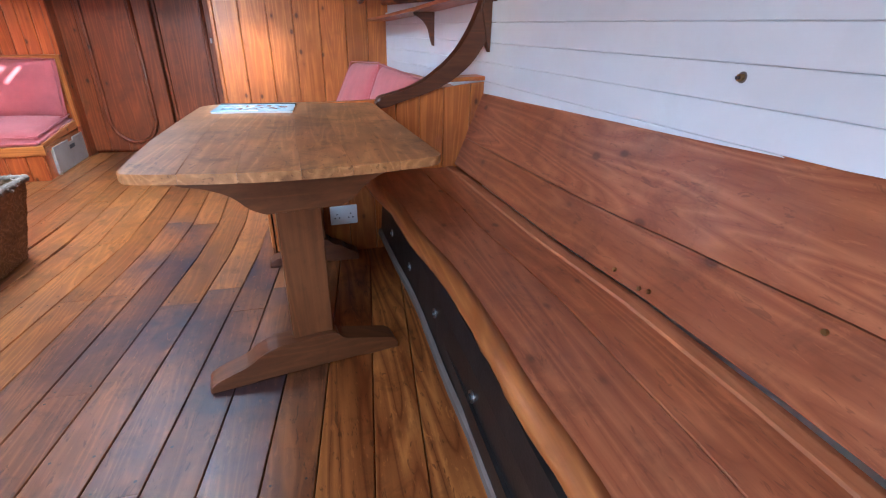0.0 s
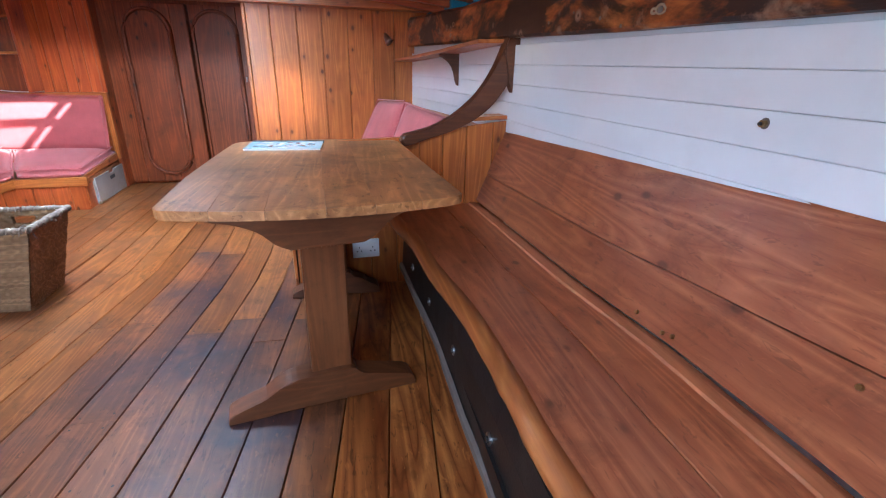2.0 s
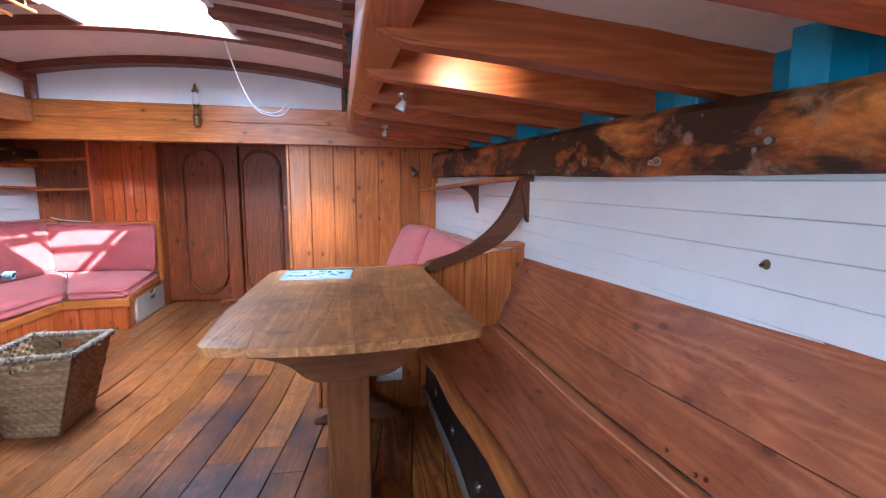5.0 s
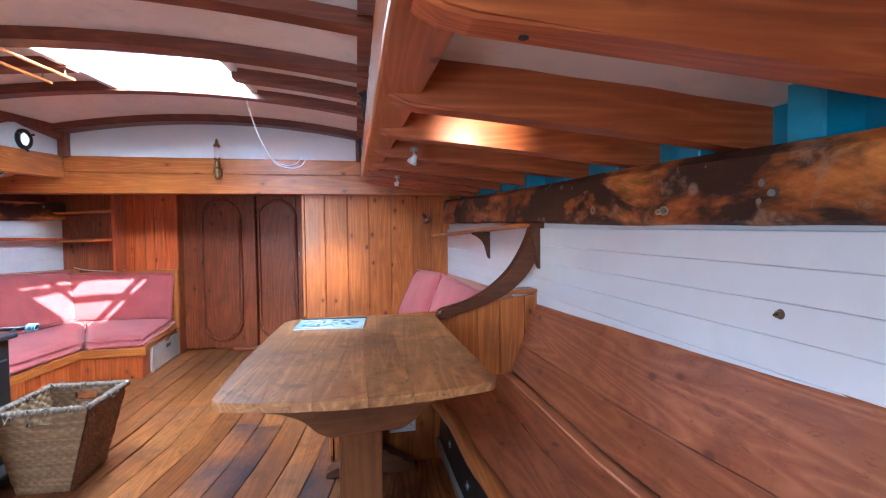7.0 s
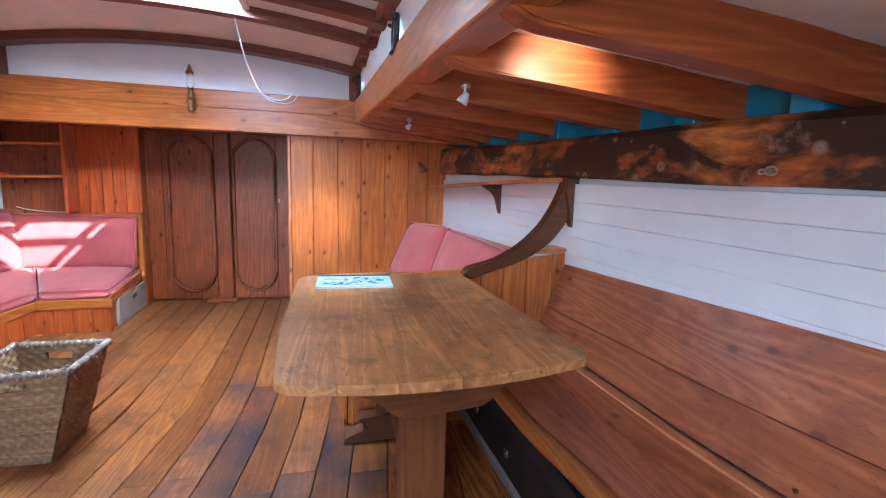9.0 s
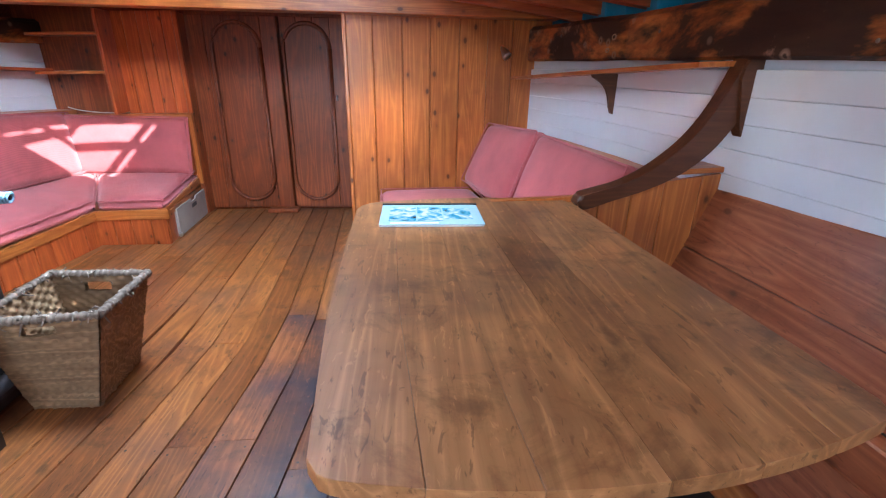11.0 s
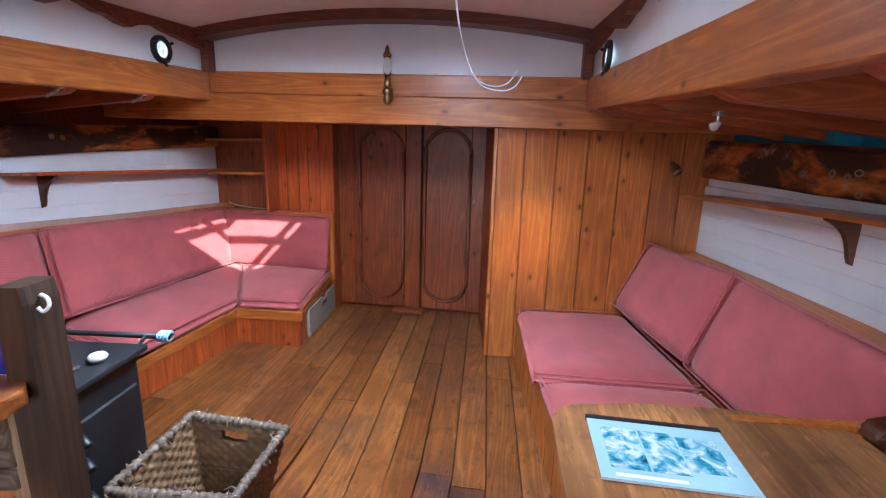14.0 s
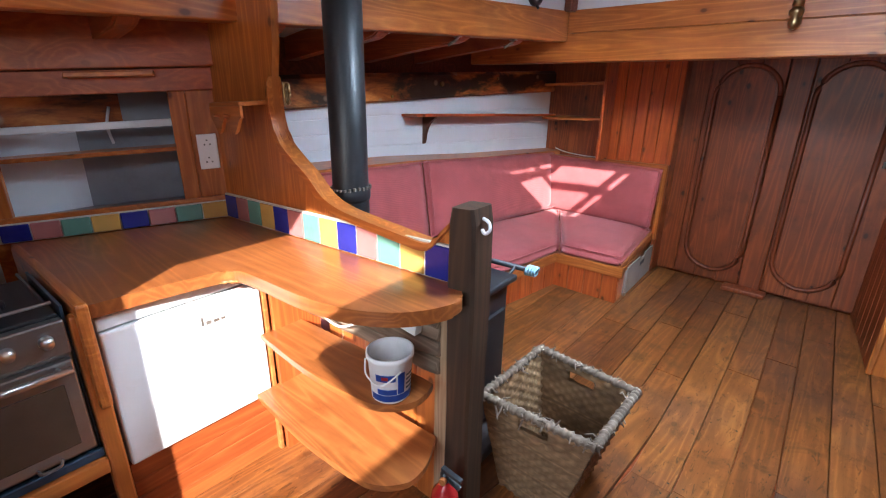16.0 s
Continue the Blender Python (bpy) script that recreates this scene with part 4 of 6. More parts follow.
upright_boards(sset, (front_x(2.74) + 0.012, 2.74), (front_x(2.0) + 0.012, 2.0), 0, 0.25, 0.14, PINE_Z, 0.014, (-1, -0.07), seed=22)
part("front_rail", prism([(front_x(3.80) - 0.004, 3.79), (front_x(2.74) - 0.004, 2.74), (front_x(2.0) - 0.004, 2.0), (front_x(2.0) + 0.02, 2.0), (front_x(2.74) + 0.02, 2.74), (front_x(3.8) + 0.02, 3.79)], "xy", 0.22, 0.275, 0.004), PINE_Y, sset)
led = sweep(lambda y: [(hull_r(y) - 0.012, y, 0.675), (hull_r(y) - 0.20, y, 0.675), (hull_r(y) - 0.20, y, 0.715), (hull_r(y) - 0.012, y, 0.735)], [2.02 + 1.92 * i / 9 for i in range(10)])
part("back_ledge", led, PINE_Y, sset)
bl = sweep(lambda y: [(hull_r(y) - 0.30, y, 0.24), (hull_r(y) - 0.18, y, 0.68), (hull_r(y) - 0.14, y, 0.68), (hull_r(y) - 0.26, y, 0.24)], [2.04 + 1.85 * i / 6 for i in range(7)])
part("back_lining", bl, PINE_Y, sset)
G2 = "starboard settee cushions"
cushion("seat_cushion", (0.905, 2.92, 0.252), (1.70, 2.92, 0.235), (1.58, 3.86, 0.235), (0.885, 3.785, 0.255), 0.092, PK, G2)
cushion("seat_cushion", (1.0, 2.03, 0.25), (1.78, 2.03, 0.235), (1.70, 2.905, 0.235), (0.935, 2.905, 0.25), 0.092, PK, G2)
cushion("back_cushion", (1.565, 3.875, 0.34), (1.715, 3.056, 0.34), (1.885, 3.056, 0.80), (1.765, 3.925, 0.755), 0.09, PB, G2, 0.3)
cushion("back_cushion", (1.715, 3.054, 0.34), (1.80, 2.03, 0.34), (1.96, 2.12, 0.78), (1.885, 3.054, 0.80), 0.09, PB, G2, 0.3)

# end panel of the settee with its grown arm
endp = thing("settee_end", 1.6, 1.95, 0, "pine boarded settee end with a curved arm rest and post", "settee end")
part("backing", box(1.06, 2.19, 1.955, 1.985, 0.0, 0.735), PINE_Z, endp)
EPT = ((1.05, 0.70), (1.62, 0.715), (1.9, 0.775), (2.2, 0.80))
upright_boards(endp, (1.05, 1.955), (2.195, 1.955), 0.0, lambda x: lerp_at(EPT, x), 0.135, PINE_Z, 0.016, (0, -1), seed=31)
outer = curve_pts([(1.585, 0.722), (1.60, 0.75), (1.66, 0.765), (1.76, 0.79), (1.87, 0.845), (1.98, 0.935), (2.06, 1.05), (2.115, 1.18), (2.15, 1.30), (2.165, 1.37)], 5)
inner = curve_pts([(2.245, 1.37), (2.235, 1.22), (2.20, 1.10), (2.135, 0.985), (2.06, 0.885), (1.96, 0.81), (1.84, 0.76), (1.72, 0.728), (1.64, 0.705), (1.60, 0.70)], 5)
part("arm", prism([(p.x, p.y) for p in [Vector((q[0], q[1])) for q in outer]] + [(q[0], q[1]) for q in inner], "xz", 1.90, 1.965, 0.012), OAK_X, endp, "dark oak arm grown to shape")
kn = curve_pts([(2.14, 1.22), (2.105, 1.14), (2.12, 1.05), (2.135, 0.97), (2.15, 0.935)], 5)
part("brace", prism([(p[0], p[1]) for p in kn] + [(2.175, 0.935), (2.18, 1.0), (2.19, 1.24)], "xz", 1.885, 1.93, 0.004), OAK_X, endp)
part("ledge", box(1.95, 2.2, 1.93, 2.06, 0.802, 0.822, 0.003), PINE_X, endp)
wire = thing("cable", -1.3, 4.4, 0.86, "thin white cable along the settee back rail", "cable")
part("lead", tube(curve_pts([(-1.60, 4.37, 0.90), (-1.50, 4.36, 0.875), (-1.35, 4.365, 0.856), (-1.2, 4.36, 0.852), (-1.09, 4.37, 0.858)], 5), 0.004, 6), PLASTIC, wire)
sock = thing("power_socket", 1.4, 1.935, 0.14, "white double power socket on the settee end", "socket", "power sockets")
part("plate", box(1.325, 1.465, 1.927, 1.9385, 0.142, 0.232, 0.004, 2), PLASTIC, sock)
for x in (1.36, 1.43):
    for dx, dz in ((0, 0.018), (-0.011, 0.0), (0.011, 0.0)):
        part("slot", box(x + dx - 0.003, x + dx + 0.003, 1.9255, 1.928, 0.172 + dz, 0.178 + dz), BLACK, sock)

# ---------------------------------------------------------------- bench
REFIT["on"], REFIT["shift"] = False, Vector((0, 0, 0))
HULL_FITTED = [tuple(to_camera_fit((hull_r(v), v, 0.8)).yx) for v in [-1.6 + 0.3 * k for k in range(16)]]


def hull_k(y):
    return lerp_at(HULL_FITTED, y)


BY0, BY1 = -1.0, 1.98
bench = thing("bench", 1.9, 0.5, 0, "long red-brown plank bench with a live front edge", "bench")
SEAT_EDGE = ((-1.0, 1.745), (0.2, 1.752), (0.45, 1.757), (0.64, 1.744), (0.85, 1.727), (1.07, 1.703), (1.3, 1.672), (1.52, 1.645), (1.98, 1.60))
SEAT_BACK = ((-1.0, 2.205), (0.15, 2.205), (0.55, 2.188), (0.98, 2.135), (1.98, 2.07))


def seat_edge(y):
    return lerp_at(SEAT_EDGE, y) + 0.007 * math.sin(y * 9.4 + 0.6) + 0.012 * noise.noise((y * 3.1, 1.7, 0.0))


def seat_back(y):
    return lerp_at(SEAT_BACK, y)


def seat_cut(y):
    """The joint between the two seat planks."""
    return 0.42 * seat_edge(y) + 0.58 * seat_back(y) + 0.02 * (y - 0.5)


ys = [BY0 + (BY1 - BY0) * i / 60 for i in range(61)]
part("seat", sweep(lambda y: [(seat_edge(y) + 0.032, y, 0.385), (seat_cut(y) - 0.0012, y, 0.38), (seat_cut(y) - 0.0012, y, 0.423), (seat_cut(y) - 0.004, y, 0.4255), (seat_edge(y) + 0.046, y, 0.428)], ys), BENCH_Y, bench)
part("seat", sweep(lambda y: [(seat_cut(y) + 0.0012, y, 0.38), (seat_back(y) + 0.03, y, 0.375), (seat_back(y) + 0.03, y, 0.422), (seat_cut(y) + 0.004, y, 0.4255), (seat_cut(y) + 0.0012, y, 0.423)], ys), BENCH_Y, bench)
part("live_edge", sweep(lambda y: [(seat_edge(y) + 0.046, y, 0.4295), (seat_edge(y) + 0.018, y, 0.425), (seat_edge(y) + 0.001, y, 0.413), (seat_edge(y) - 0.002 + 0.006 * noise.noise((y * 7, 3, 1)), y, 0.398), (seat_edge(y) + 0.006 + 0.005 * noise.noise((y * 11, 5, 1)), y, 0.380), (seat_edge(y) + 0.022, y, 0.366), (seat_edge(y) + 0.03, y, 0.37)], ys), EDGE_Y, bench, "pale rounded live edge", smooth=True)
part("seat_slip", sweep(lambda y: [(seat_back(y) - 0.035, y, 0.424), (seat_back(y) + 0.004, y, 0.422), (seat_back(y) + 0.004, y, 0.431), (seat_back(y) - 0.03, y, 0.430)], ys), SLIP, bench)
BMID = ((-1.0, 0.622), (0.16, 0.602), (0.40, 0.592), (0.76, 0.581), (1.98, 0.573))
BTOP = ((-1.0, 0.85), (0.25, 0.829), (0.58, 0.819), (1.0, 0.813), (1.98, 0.79))


def back_x(y, z):
    x0, x1 = seat_back(y) + 0.012, hull_k(y) - 0.022
    return x0 + (x1 - x0) * (z - 0.44) / (lerp_at(BTOP, y) - 0.44)


def back_plank(y, lower, gap):
    zm, z1 = lerp_at(BMID, y), lerp_at(BTOP, y)
    lo, hi = (0.440 + 0.010 * max(0.0, 0.7 - y), zm - gap) if lower else (zm + gap, z1)
    t = 0.032
    return [(back_x(y, lo), y, lo), (back_x(y, lo) + t, y, lo + 0.004), (back_x(y, hi) + t, y, hi + 0.002), (back_x(y, hi) + 0.006, y, hi + 0.003), (back_x(y, hi), y, hi - 0.004)]


part("back_plank", sweep(lambda y: back_plank(y, True, 0.004), ys), BENCH_Y, bench)
part("back_plank", sweep(lambda y: back_plank(y, False, 0.004), ys), BENCH_Y, bench)
part("end_board", prism([(1.72, 0.0), (2.09, 0.0), (2.20, 0.42), (2.09, 0.37), (1.72, 0.37)], "xz", 1.95, 1.975), BENCH_Y, bench)
for y, z in ((0.17, 0.575), (0.53, 0.462), (0.56, 0.455), (0.66, 0.462), (-0.35, 0.56)):
    bolt_head(back_x(y, z) - 0.002, y, z, 0.007, (0, -70, 0), BRASS, bench, "screw")

riser = thing("bench_riser", 1.76, 0.6, 0, "black tarred riser plank under the bench with bolts", "plank")
rys = [BY0 + 2.97 * i / 30 for i in range(31)]
rx = ((-1.0, 1.775), (0.59, 1.771), (0.79, 1.763), (1.24, 1.752), (1.97, 1.675))
rz = ((-1.0, 0.0), (0.9, 0.0), (1.4, 0.035), (1.97, 0.085))


def riser_at(y, dx, dz):
    return (lerp_at(rx, y) + dx + 0.003 * noise.noise((y * 6, dz * 9, 2)), y, lerp_at(rz, y) + dz)


part("plank", sweep(lambda y: [riser_at(y, 0.004, 0.0), riser_at(y, 0.006, 0.03), riser_at(y, 0.016, 0.20), riser_at(y, 0.03, 0.275), riser_at(y, 0.07, 0.275), riser_at(y, 0.07, 0.0)], rys), BITUMEN, riser)
part("edge_strip", sweep(lambda y: [riser_at(y, -0.012, 0.0), riser_at(y, -0.010, 0.022), riser_at(y, 0.002, 0.034), riser_at(y, 0.003, 0.0)], rys), GREYEDGE, riser, "worn grey edge")
part("packing", box(1.77, 1.83, -0.9, 1.94, 0.0, 0.10), BITUMEN, riser)
for y, dz in ((1.72, 0.11), (1.42, 0.10), (1.04, 0.125), (0.62, 0.12), (0.25, 0.13), (-0.1, 0.12)):
    px, py, pz = riser_at(y, 0.012, dz)
    part("washer", tube([(px + 0.004, y, pz), (px - 0.004, y, pz)], 0.019, 14), STEEL, riser)
    bolt_head(px - 0.006, y, pz, 0.011, (0, -86, 0), BITUMEN, riser)
# hidden framing that carries the bench
for y in (1.6, 0.6, -0.4):
    part("bearer", box(2.0, 2.06, y, y + 0.04, 0.0, 0.38), BENCH_Y, bench)
REFIT["on"] = True

# bolt with a washer on the white hull
kb = thing("hull_bolt", hull_r(0.40), 0.4, 0.945, "rusty bolt head on the white hull planks", "bolt")
kx = hull_r(0.40) - 0.019
part("washer", tube([(kx + 0.003, 0.385, 0.945), (kx - 0.003, 0.385, 0.945)], 0.013, 16), GREYEDGE, kb)
part("nut", tube([(kx - 0.002, 0.385, 0.945), (kx - 0.013, 0.385, 0.945)], 0.009, 6), BRASS, kb)
part("tip", tube([(kx - 0.012, 0.385, 0.945), (kx - 0.02, 0.385, 0.945)], 0.004, 8), BLACK, kb)

# ---------------------------------------------------------------- table
REFIT["on"] = False
table = thing("trestle_table", 1.34, 1.35, 0, "dark oak trestle table with a boat-shaped top", "table")
T_LEFT = ((0.70, 0.99), (0.80, 0.981), (1.15, 0.948), (1.5, 0.937), (2.0, 0.928))
T_RIGHT = ((0.70, 1.745), (0.86, 1.742), (1.42, 1.70), (2.0, 1.663))


def corner(u, r=0.05):
    e = min(u, 1 - u) * 0.74
    return r * (1 - math.sqrt(max(0.0, 1 - (1 - e / r) ** 2))) if e < r else 0.0


def near_y(u):
    return 0.795 - 0.185 * u + 0.242 * u * u + corner(u, 0.028)


def far_y(u):
    return 1.925 + 0.228 * u - 0.178 * u * u - corner(u, 0.07)


def top_at(u, v):
    y = near_y(u) + (far_y(u) - near_y(u)) * v
    return (lerp_at(T_LEFT, y) * (1 - u) + lerp_at(T_RIGHT, y) * u, y)


cuts = [0.0, 0.17, 0.335, 0.52, 0.68, 0.84, 1.0]
for a, b in zip(cuts, cuts[1:]):
    us = [a + 0.0004 + (b - a - 0.0008) * i / 10 for i in range(11)]
    pts = [top_at(u, 0) for u in us] + [top_at(us[-1], v / 6) for v in range(1, 6)] + [top_at(u, 1) for u in us[::-1]] + [top_at(us[0], 1 - v / 6) for v in range(1, 6)]
    part("top_board", prism(pts, "xy", 0.7315, 0.756, 0.0015), TABLE_Y, table)


def trestle(cx, y, turn, x0, x1, fl, fr):
    """Shaped cleat, plank leg and scrolled foot, turned a little about the leg."""
    m = Matrix.Translation((cx, y, 0)) @ Matrix.Rotation(radians(turn), 4, "Z")

    def put(name, bm, mat):
        bmesh.ops.transform(bm, matrix=m, verts=bm.verts)
        part(name, bm, mat, table)

    half = [(x0, 0.731), (x0 + 0.012, 0.712), (x0 + 0.07, 0.698), (x0 + 0.125, 0.672), (x0 + 0.165, 0.634), (x0 + 0.205, 0.614)]
    prof = [(p[0], p[1]) for p in curve_pts([(q[0], q[1], 0) for q in half], 4)]
    other = [(x0 + x1 - p[0], p[1]) for p in prof[::-1]]
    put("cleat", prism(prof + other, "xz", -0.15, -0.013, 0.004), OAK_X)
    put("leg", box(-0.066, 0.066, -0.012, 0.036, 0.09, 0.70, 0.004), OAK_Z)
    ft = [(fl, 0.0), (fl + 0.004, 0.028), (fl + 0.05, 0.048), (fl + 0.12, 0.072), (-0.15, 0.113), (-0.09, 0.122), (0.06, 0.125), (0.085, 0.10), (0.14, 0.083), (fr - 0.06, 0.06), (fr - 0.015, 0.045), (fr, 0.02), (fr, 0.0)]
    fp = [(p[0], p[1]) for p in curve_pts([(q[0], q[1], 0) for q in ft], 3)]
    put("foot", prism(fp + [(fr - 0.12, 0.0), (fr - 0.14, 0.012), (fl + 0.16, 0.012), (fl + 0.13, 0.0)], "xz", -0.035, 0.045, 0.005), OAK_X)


trestle(1.343, 1.03, 11.0, -0.30, 0.30, -0.335, 0.29)
trestle(1.33, 1.85, 2.0, -0.26, 0.26, -0.21, 0.22)
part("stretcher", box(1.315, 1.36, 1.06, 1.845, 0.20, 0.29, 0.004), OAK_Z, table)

# album on the table
album = thing("album", 1.1, 1.84, 0.757, "clear plastic sleeve album with blue and white pictures", "book")
AM = Matrix.Translation((1.165, 1.768, 0.757)) @ Matrix.Rotation(radians(-0.5), 4, "Z")
# blue cover paled for the white glare on its sleeve
COVER = paint("blue_print_with_glare", (0.36, 0.56, 0.62), 0.12, 0.05, 0.0)
PAPER = paint("white_paper", (0.8, 0.82, 0.82), 0.3, 0.03, 0.02)
TEALP = paint("teal_print", (0.05, 0.42, 0.52), 0.15, 0.2, 0.0)
PHOTO, _nt, _b = _mat("blurred_photo_print")
_pv = _coords(_nt, (1, 1, 1))
_pc = _ramp(_nt, _noise(_nt, _pv, 26.0, 3.0, 0.6, 0.6), ((0.3, (0.02, 0.05, 0.08)), (0.42, (0.03, 0.26, 0.38)), (0.5, (0.2, 0.42, 0.5)), (0.62, (0.6, 0.66, 0.68))))
_nt.links.new(_pc, _b.inputs["Base Color"])
_b.inputs["Roughness"].default_value = 0.15
GREYP = paint("grey_print", (0.22, 0.26, 0.28), 0.15, 0.3, 0.0)


def flat(name, x0, x1, y0, y1, z0, z1, mat, label=""):
    bm = box(x0, x1, y0, y1, z0, z1)
    bmesh.ops.transform(bm, matrix=AM, verts=bm.verts)
    return part(name, bm, mat, album, label)


flat("page_block", -0.150, 0.152, -0.108, 0.100, 0.0, 0.006, PAPER)
flat("cover", -0.152, 0.155, -0.110, 0.102, 0.0062, 0.0075, COVER)
flat("spine", -0.153, 0.157, 0.102, 0.115, 0.0, 0.011, BLACK, "black plastic spine")
for x0, x1, y0, y1, mat in ((-0.125, -0.045, -0.075, 0.07, PHOTO), (-0.04, 0.035, -0.075, 0.07, PHOTO), (0.04, 0.125, -0.06, 0.06, PHOTO), (-0.12, 0.02, -0.1, -0.09, PAPER)):
    flat("picture", x0, x1, y0, y1, 0.0076 if mat is PAPER else 0.0082, 0.0079 if mat is PAPER else 0.0085, mat)

REFIT["on"] = True
# ---------------------------------------------------------------- basket
WICKER = wood("woven_straw", (0.14, 0.08, 0.037), (0.36, 0.22, 0.11), "x", 0.75, 0.3, 0.0, vary=0.05, dirt=0.4)
RIMW = wood("grey_straw_rim", (0.10, 0.072, 0.052), (0.26, 0.20, 0.155), "x", 0.8, 0.3, 0.0, vary=0.05, dirt=0.5)
basket = thing("basket", -0.26, 2.15, 0, "woven straw log basket with frayed rim and hand holes", "basket")
RIM = ((-0.462, 1.962), (-0.052, 1.966), (-0.038, 2.305), (-0.442, 2.352))
BASE = ((-0.395, 2.012), (-0.160, 2.000), (-0.150, 2.295), (-0.385, 2.315))
BH = 0.415


def basket_side(k, inside):
    a, b = Vector(BASE[k]), Vector(BASE[(k + 1) % 4])
    c, d = Vector(RIM[(k + 1) % 4]), Vector(RIM[k])
    n, m = 56, 44
    bm = bmesh.new()
    cen = Vector((-0.262, 2.15))
    vs = {}
    for i in range(n + 1):
        for j in range(m + 1):
            u, v = i / n, j / m
            p = (a * (1 - u) + b * u) * (1 - v) + (d * (1 - u) + c * u) * v
            out = ((a + b + c + d) / 4 - cen).normalized()
            w = math.sin(u * n * math.pi / 4 + (math.pi if int(j / 2) % 2 else 0)) * 0.5 + 0.5
            ridge = 0.5 + 0.5 * math.cos(math.pi * (j % 2))
            off = 0.010 * w * (0.35 + 0.65 * ridge) + 0.004 * noise.noise((u * 9 + k * 3, v * 9, 0.0)) - (0.016 if inside else 0.0)
            if inside:
                off = -0.012 - 0.010 * w * (0.35 + 0.65 * ridge)
            z = 0.004 + BH * v + 0.003 * noise.noise((u * 5, v * 12, k))
            vs[i, j] = bm.verts.new((p.x + out.x * off, p.y + out.y * off, z))
    for i in range(n):
        for j in range(m):
            u, v = (i + 0.5) / n, (j + 0.5) / m
            if k in (0, 2) and 0.36 < u < 0.64 and 0.84 < v < 0.93:
                continue
            bm.faces.new((vs[i, j], vs[i + 1, j], vs[i + 1, j + 1], vs[i, j + 1]))
    return bm


for k in range(4):
    bm = basket_side(k, False)
    merge(bm, basket_side(k, True))
    part("woven_side", bm, WICKER, basket, smooth=True)
for k in range(4):
    a, b = RIM[k], RIM[(k + 1) % 4]
    rnd = random.Random(40 + k)
    pts, rad = [], []
    for i in range(61):
        u = i / 60
        pts.append((a[0] + (b[0] - a[0]) * u + rnd.uniform(-1, 1) * 0.0015, a[1] + (b[1] - a[1]) * u + rnd.uniform(-1, 1) * 0.0015, BH + 0.006 + rnd.uniform(-1, 1) * 0.002))
        rad.append(0.0135 + 0.003 * math.sin(u * 60 * 1.7) + rnd.uniform(0, 0.003))
    part("rim", tube(pts, 0.014, 8, taper=rad), RIMW, basket, smooth=True)
part("bottom", prism(BASE, "xy", 0.0, 0.012), WICKER, basket)
rnd = random.Random(7)
fb = bmesh.new()
for i in range(120):
    k = rnd.choice((0, 0, 1, 2, 3, 3))
    a, b = RIM[k], RIM[(k + 1) % 4]
    u = rnd.uniform(0.02, 0.98)
    x, y = a[0] + (b[0] - a[0]) * u, a[1] + (b[1] - a[1]) * u
    p0 = Vector((x, y, BH + rnd.uniform(0.0, 0.015)))
    d = Vector((rnd.uniform(-1, 1), rnd.uniform(-1, 1), rnd.uniform(-0.9, 0.7))).normalized()
    e = Vector((rnd.uniform(-1, 1), rnd.uniform(-1, 1), rnd.uniform(-1, 0.4))).normalized()
    ln = rnd.uniform(0.022, 0.062)
    tube([p0, p0 + d * ln * 0.5, p0 + d * ln * 0.8 + e * ln * 0.4], 0.003, 5, bm=fb, taper=[0.0044, 0.0038, 0.002])
tagged(part("fray", fb, RIMW, basket), "loose pale straw ends", kind="stuff")

# ---------------------------------------------------------------- stove
stove = thing("stove", -0.85, 2.1, 0, "black cast iron solid fuel stove with guard rails", "stove")
part("body", box(-1.13, -0.57, 1.965, 2.27, 0.12, 0.715, 0.01, 2), BLACK, stove)
part("top_plate", box(-1.16, -0.545, 1.94, 2.30, 0.715, 0.74, 0.008, 2), BLACK, stove)
part("plinth", box(-1.12, -0.6, 1.98, 2.26, 0.055, 0.12, 0.004), BLACK, stove)
stove_door = part("door", box(-0.57, -0.555, 2.0, 2.24, 0.2, 0.62, 0.006), BLACK, stove)
part("hob_lid", lathe([(0.085, 0.739), (0.085, 0.745), (0.075, 0.748)], -0.86, 2.12, 28), BLACK, stove)
part("lid_lifter", tube(curve_pts([(-0.70, 2.02, 0.752), (-0.66, 2.04, 0.756), (-0.63, 2.10, 0.752)], 4), 0.005, 8), STEEL, stove)
for y in (1.915, 2.335):
    part("guard_rail", tube([(-1.2, y, 0.755), (-0.485, y, 0.752)], 0.0105, 12), BLACK, stove, smooth=True)
    for x in (-1.1, -0.58):
        part("rail_bracket", tube([(x, y, 0.755), (x, 1.95 if y < 2 else 2.29, 0.735)], 0.007, 8), BLACK, stove)
ROPE = paint("blue_white_rope", (0.35, 0.6, 0.85), 0.8, 0.35, 0.5, dirt=(2.2, 1.5, 1.1), dirt_amount=0.25, scale=60)
for y in (1.915, 2.335):
    bm = bmesh.new()
    for k in range(4):
        x = -0.487 - 0.012 * k
        pts = [(x + 0.004 * math.sin(a), y + 0.017 * math.cos(a), 0.752 + 0.017 * math.sin(a)) for a in [2 * math.pi * j / 14 for j in range(15)]]
        tube(pts, 0.0062, 7, bm=bm)
    part("rope_whipping", bm, ROPE, stove, "blue and white rope knot on the rail end", smooth=True)
for z in (0.30, 0.38, 0.50, 0.58):
    part("coil_handle", tube(curve_pts([(-0.555, 1.985, z), (-0.52, 1.965, z + 0.012), (-0.49, 1.955, z - 0.004)], 4), 0.014, 10), BLACK, stove_door, smooth=True)
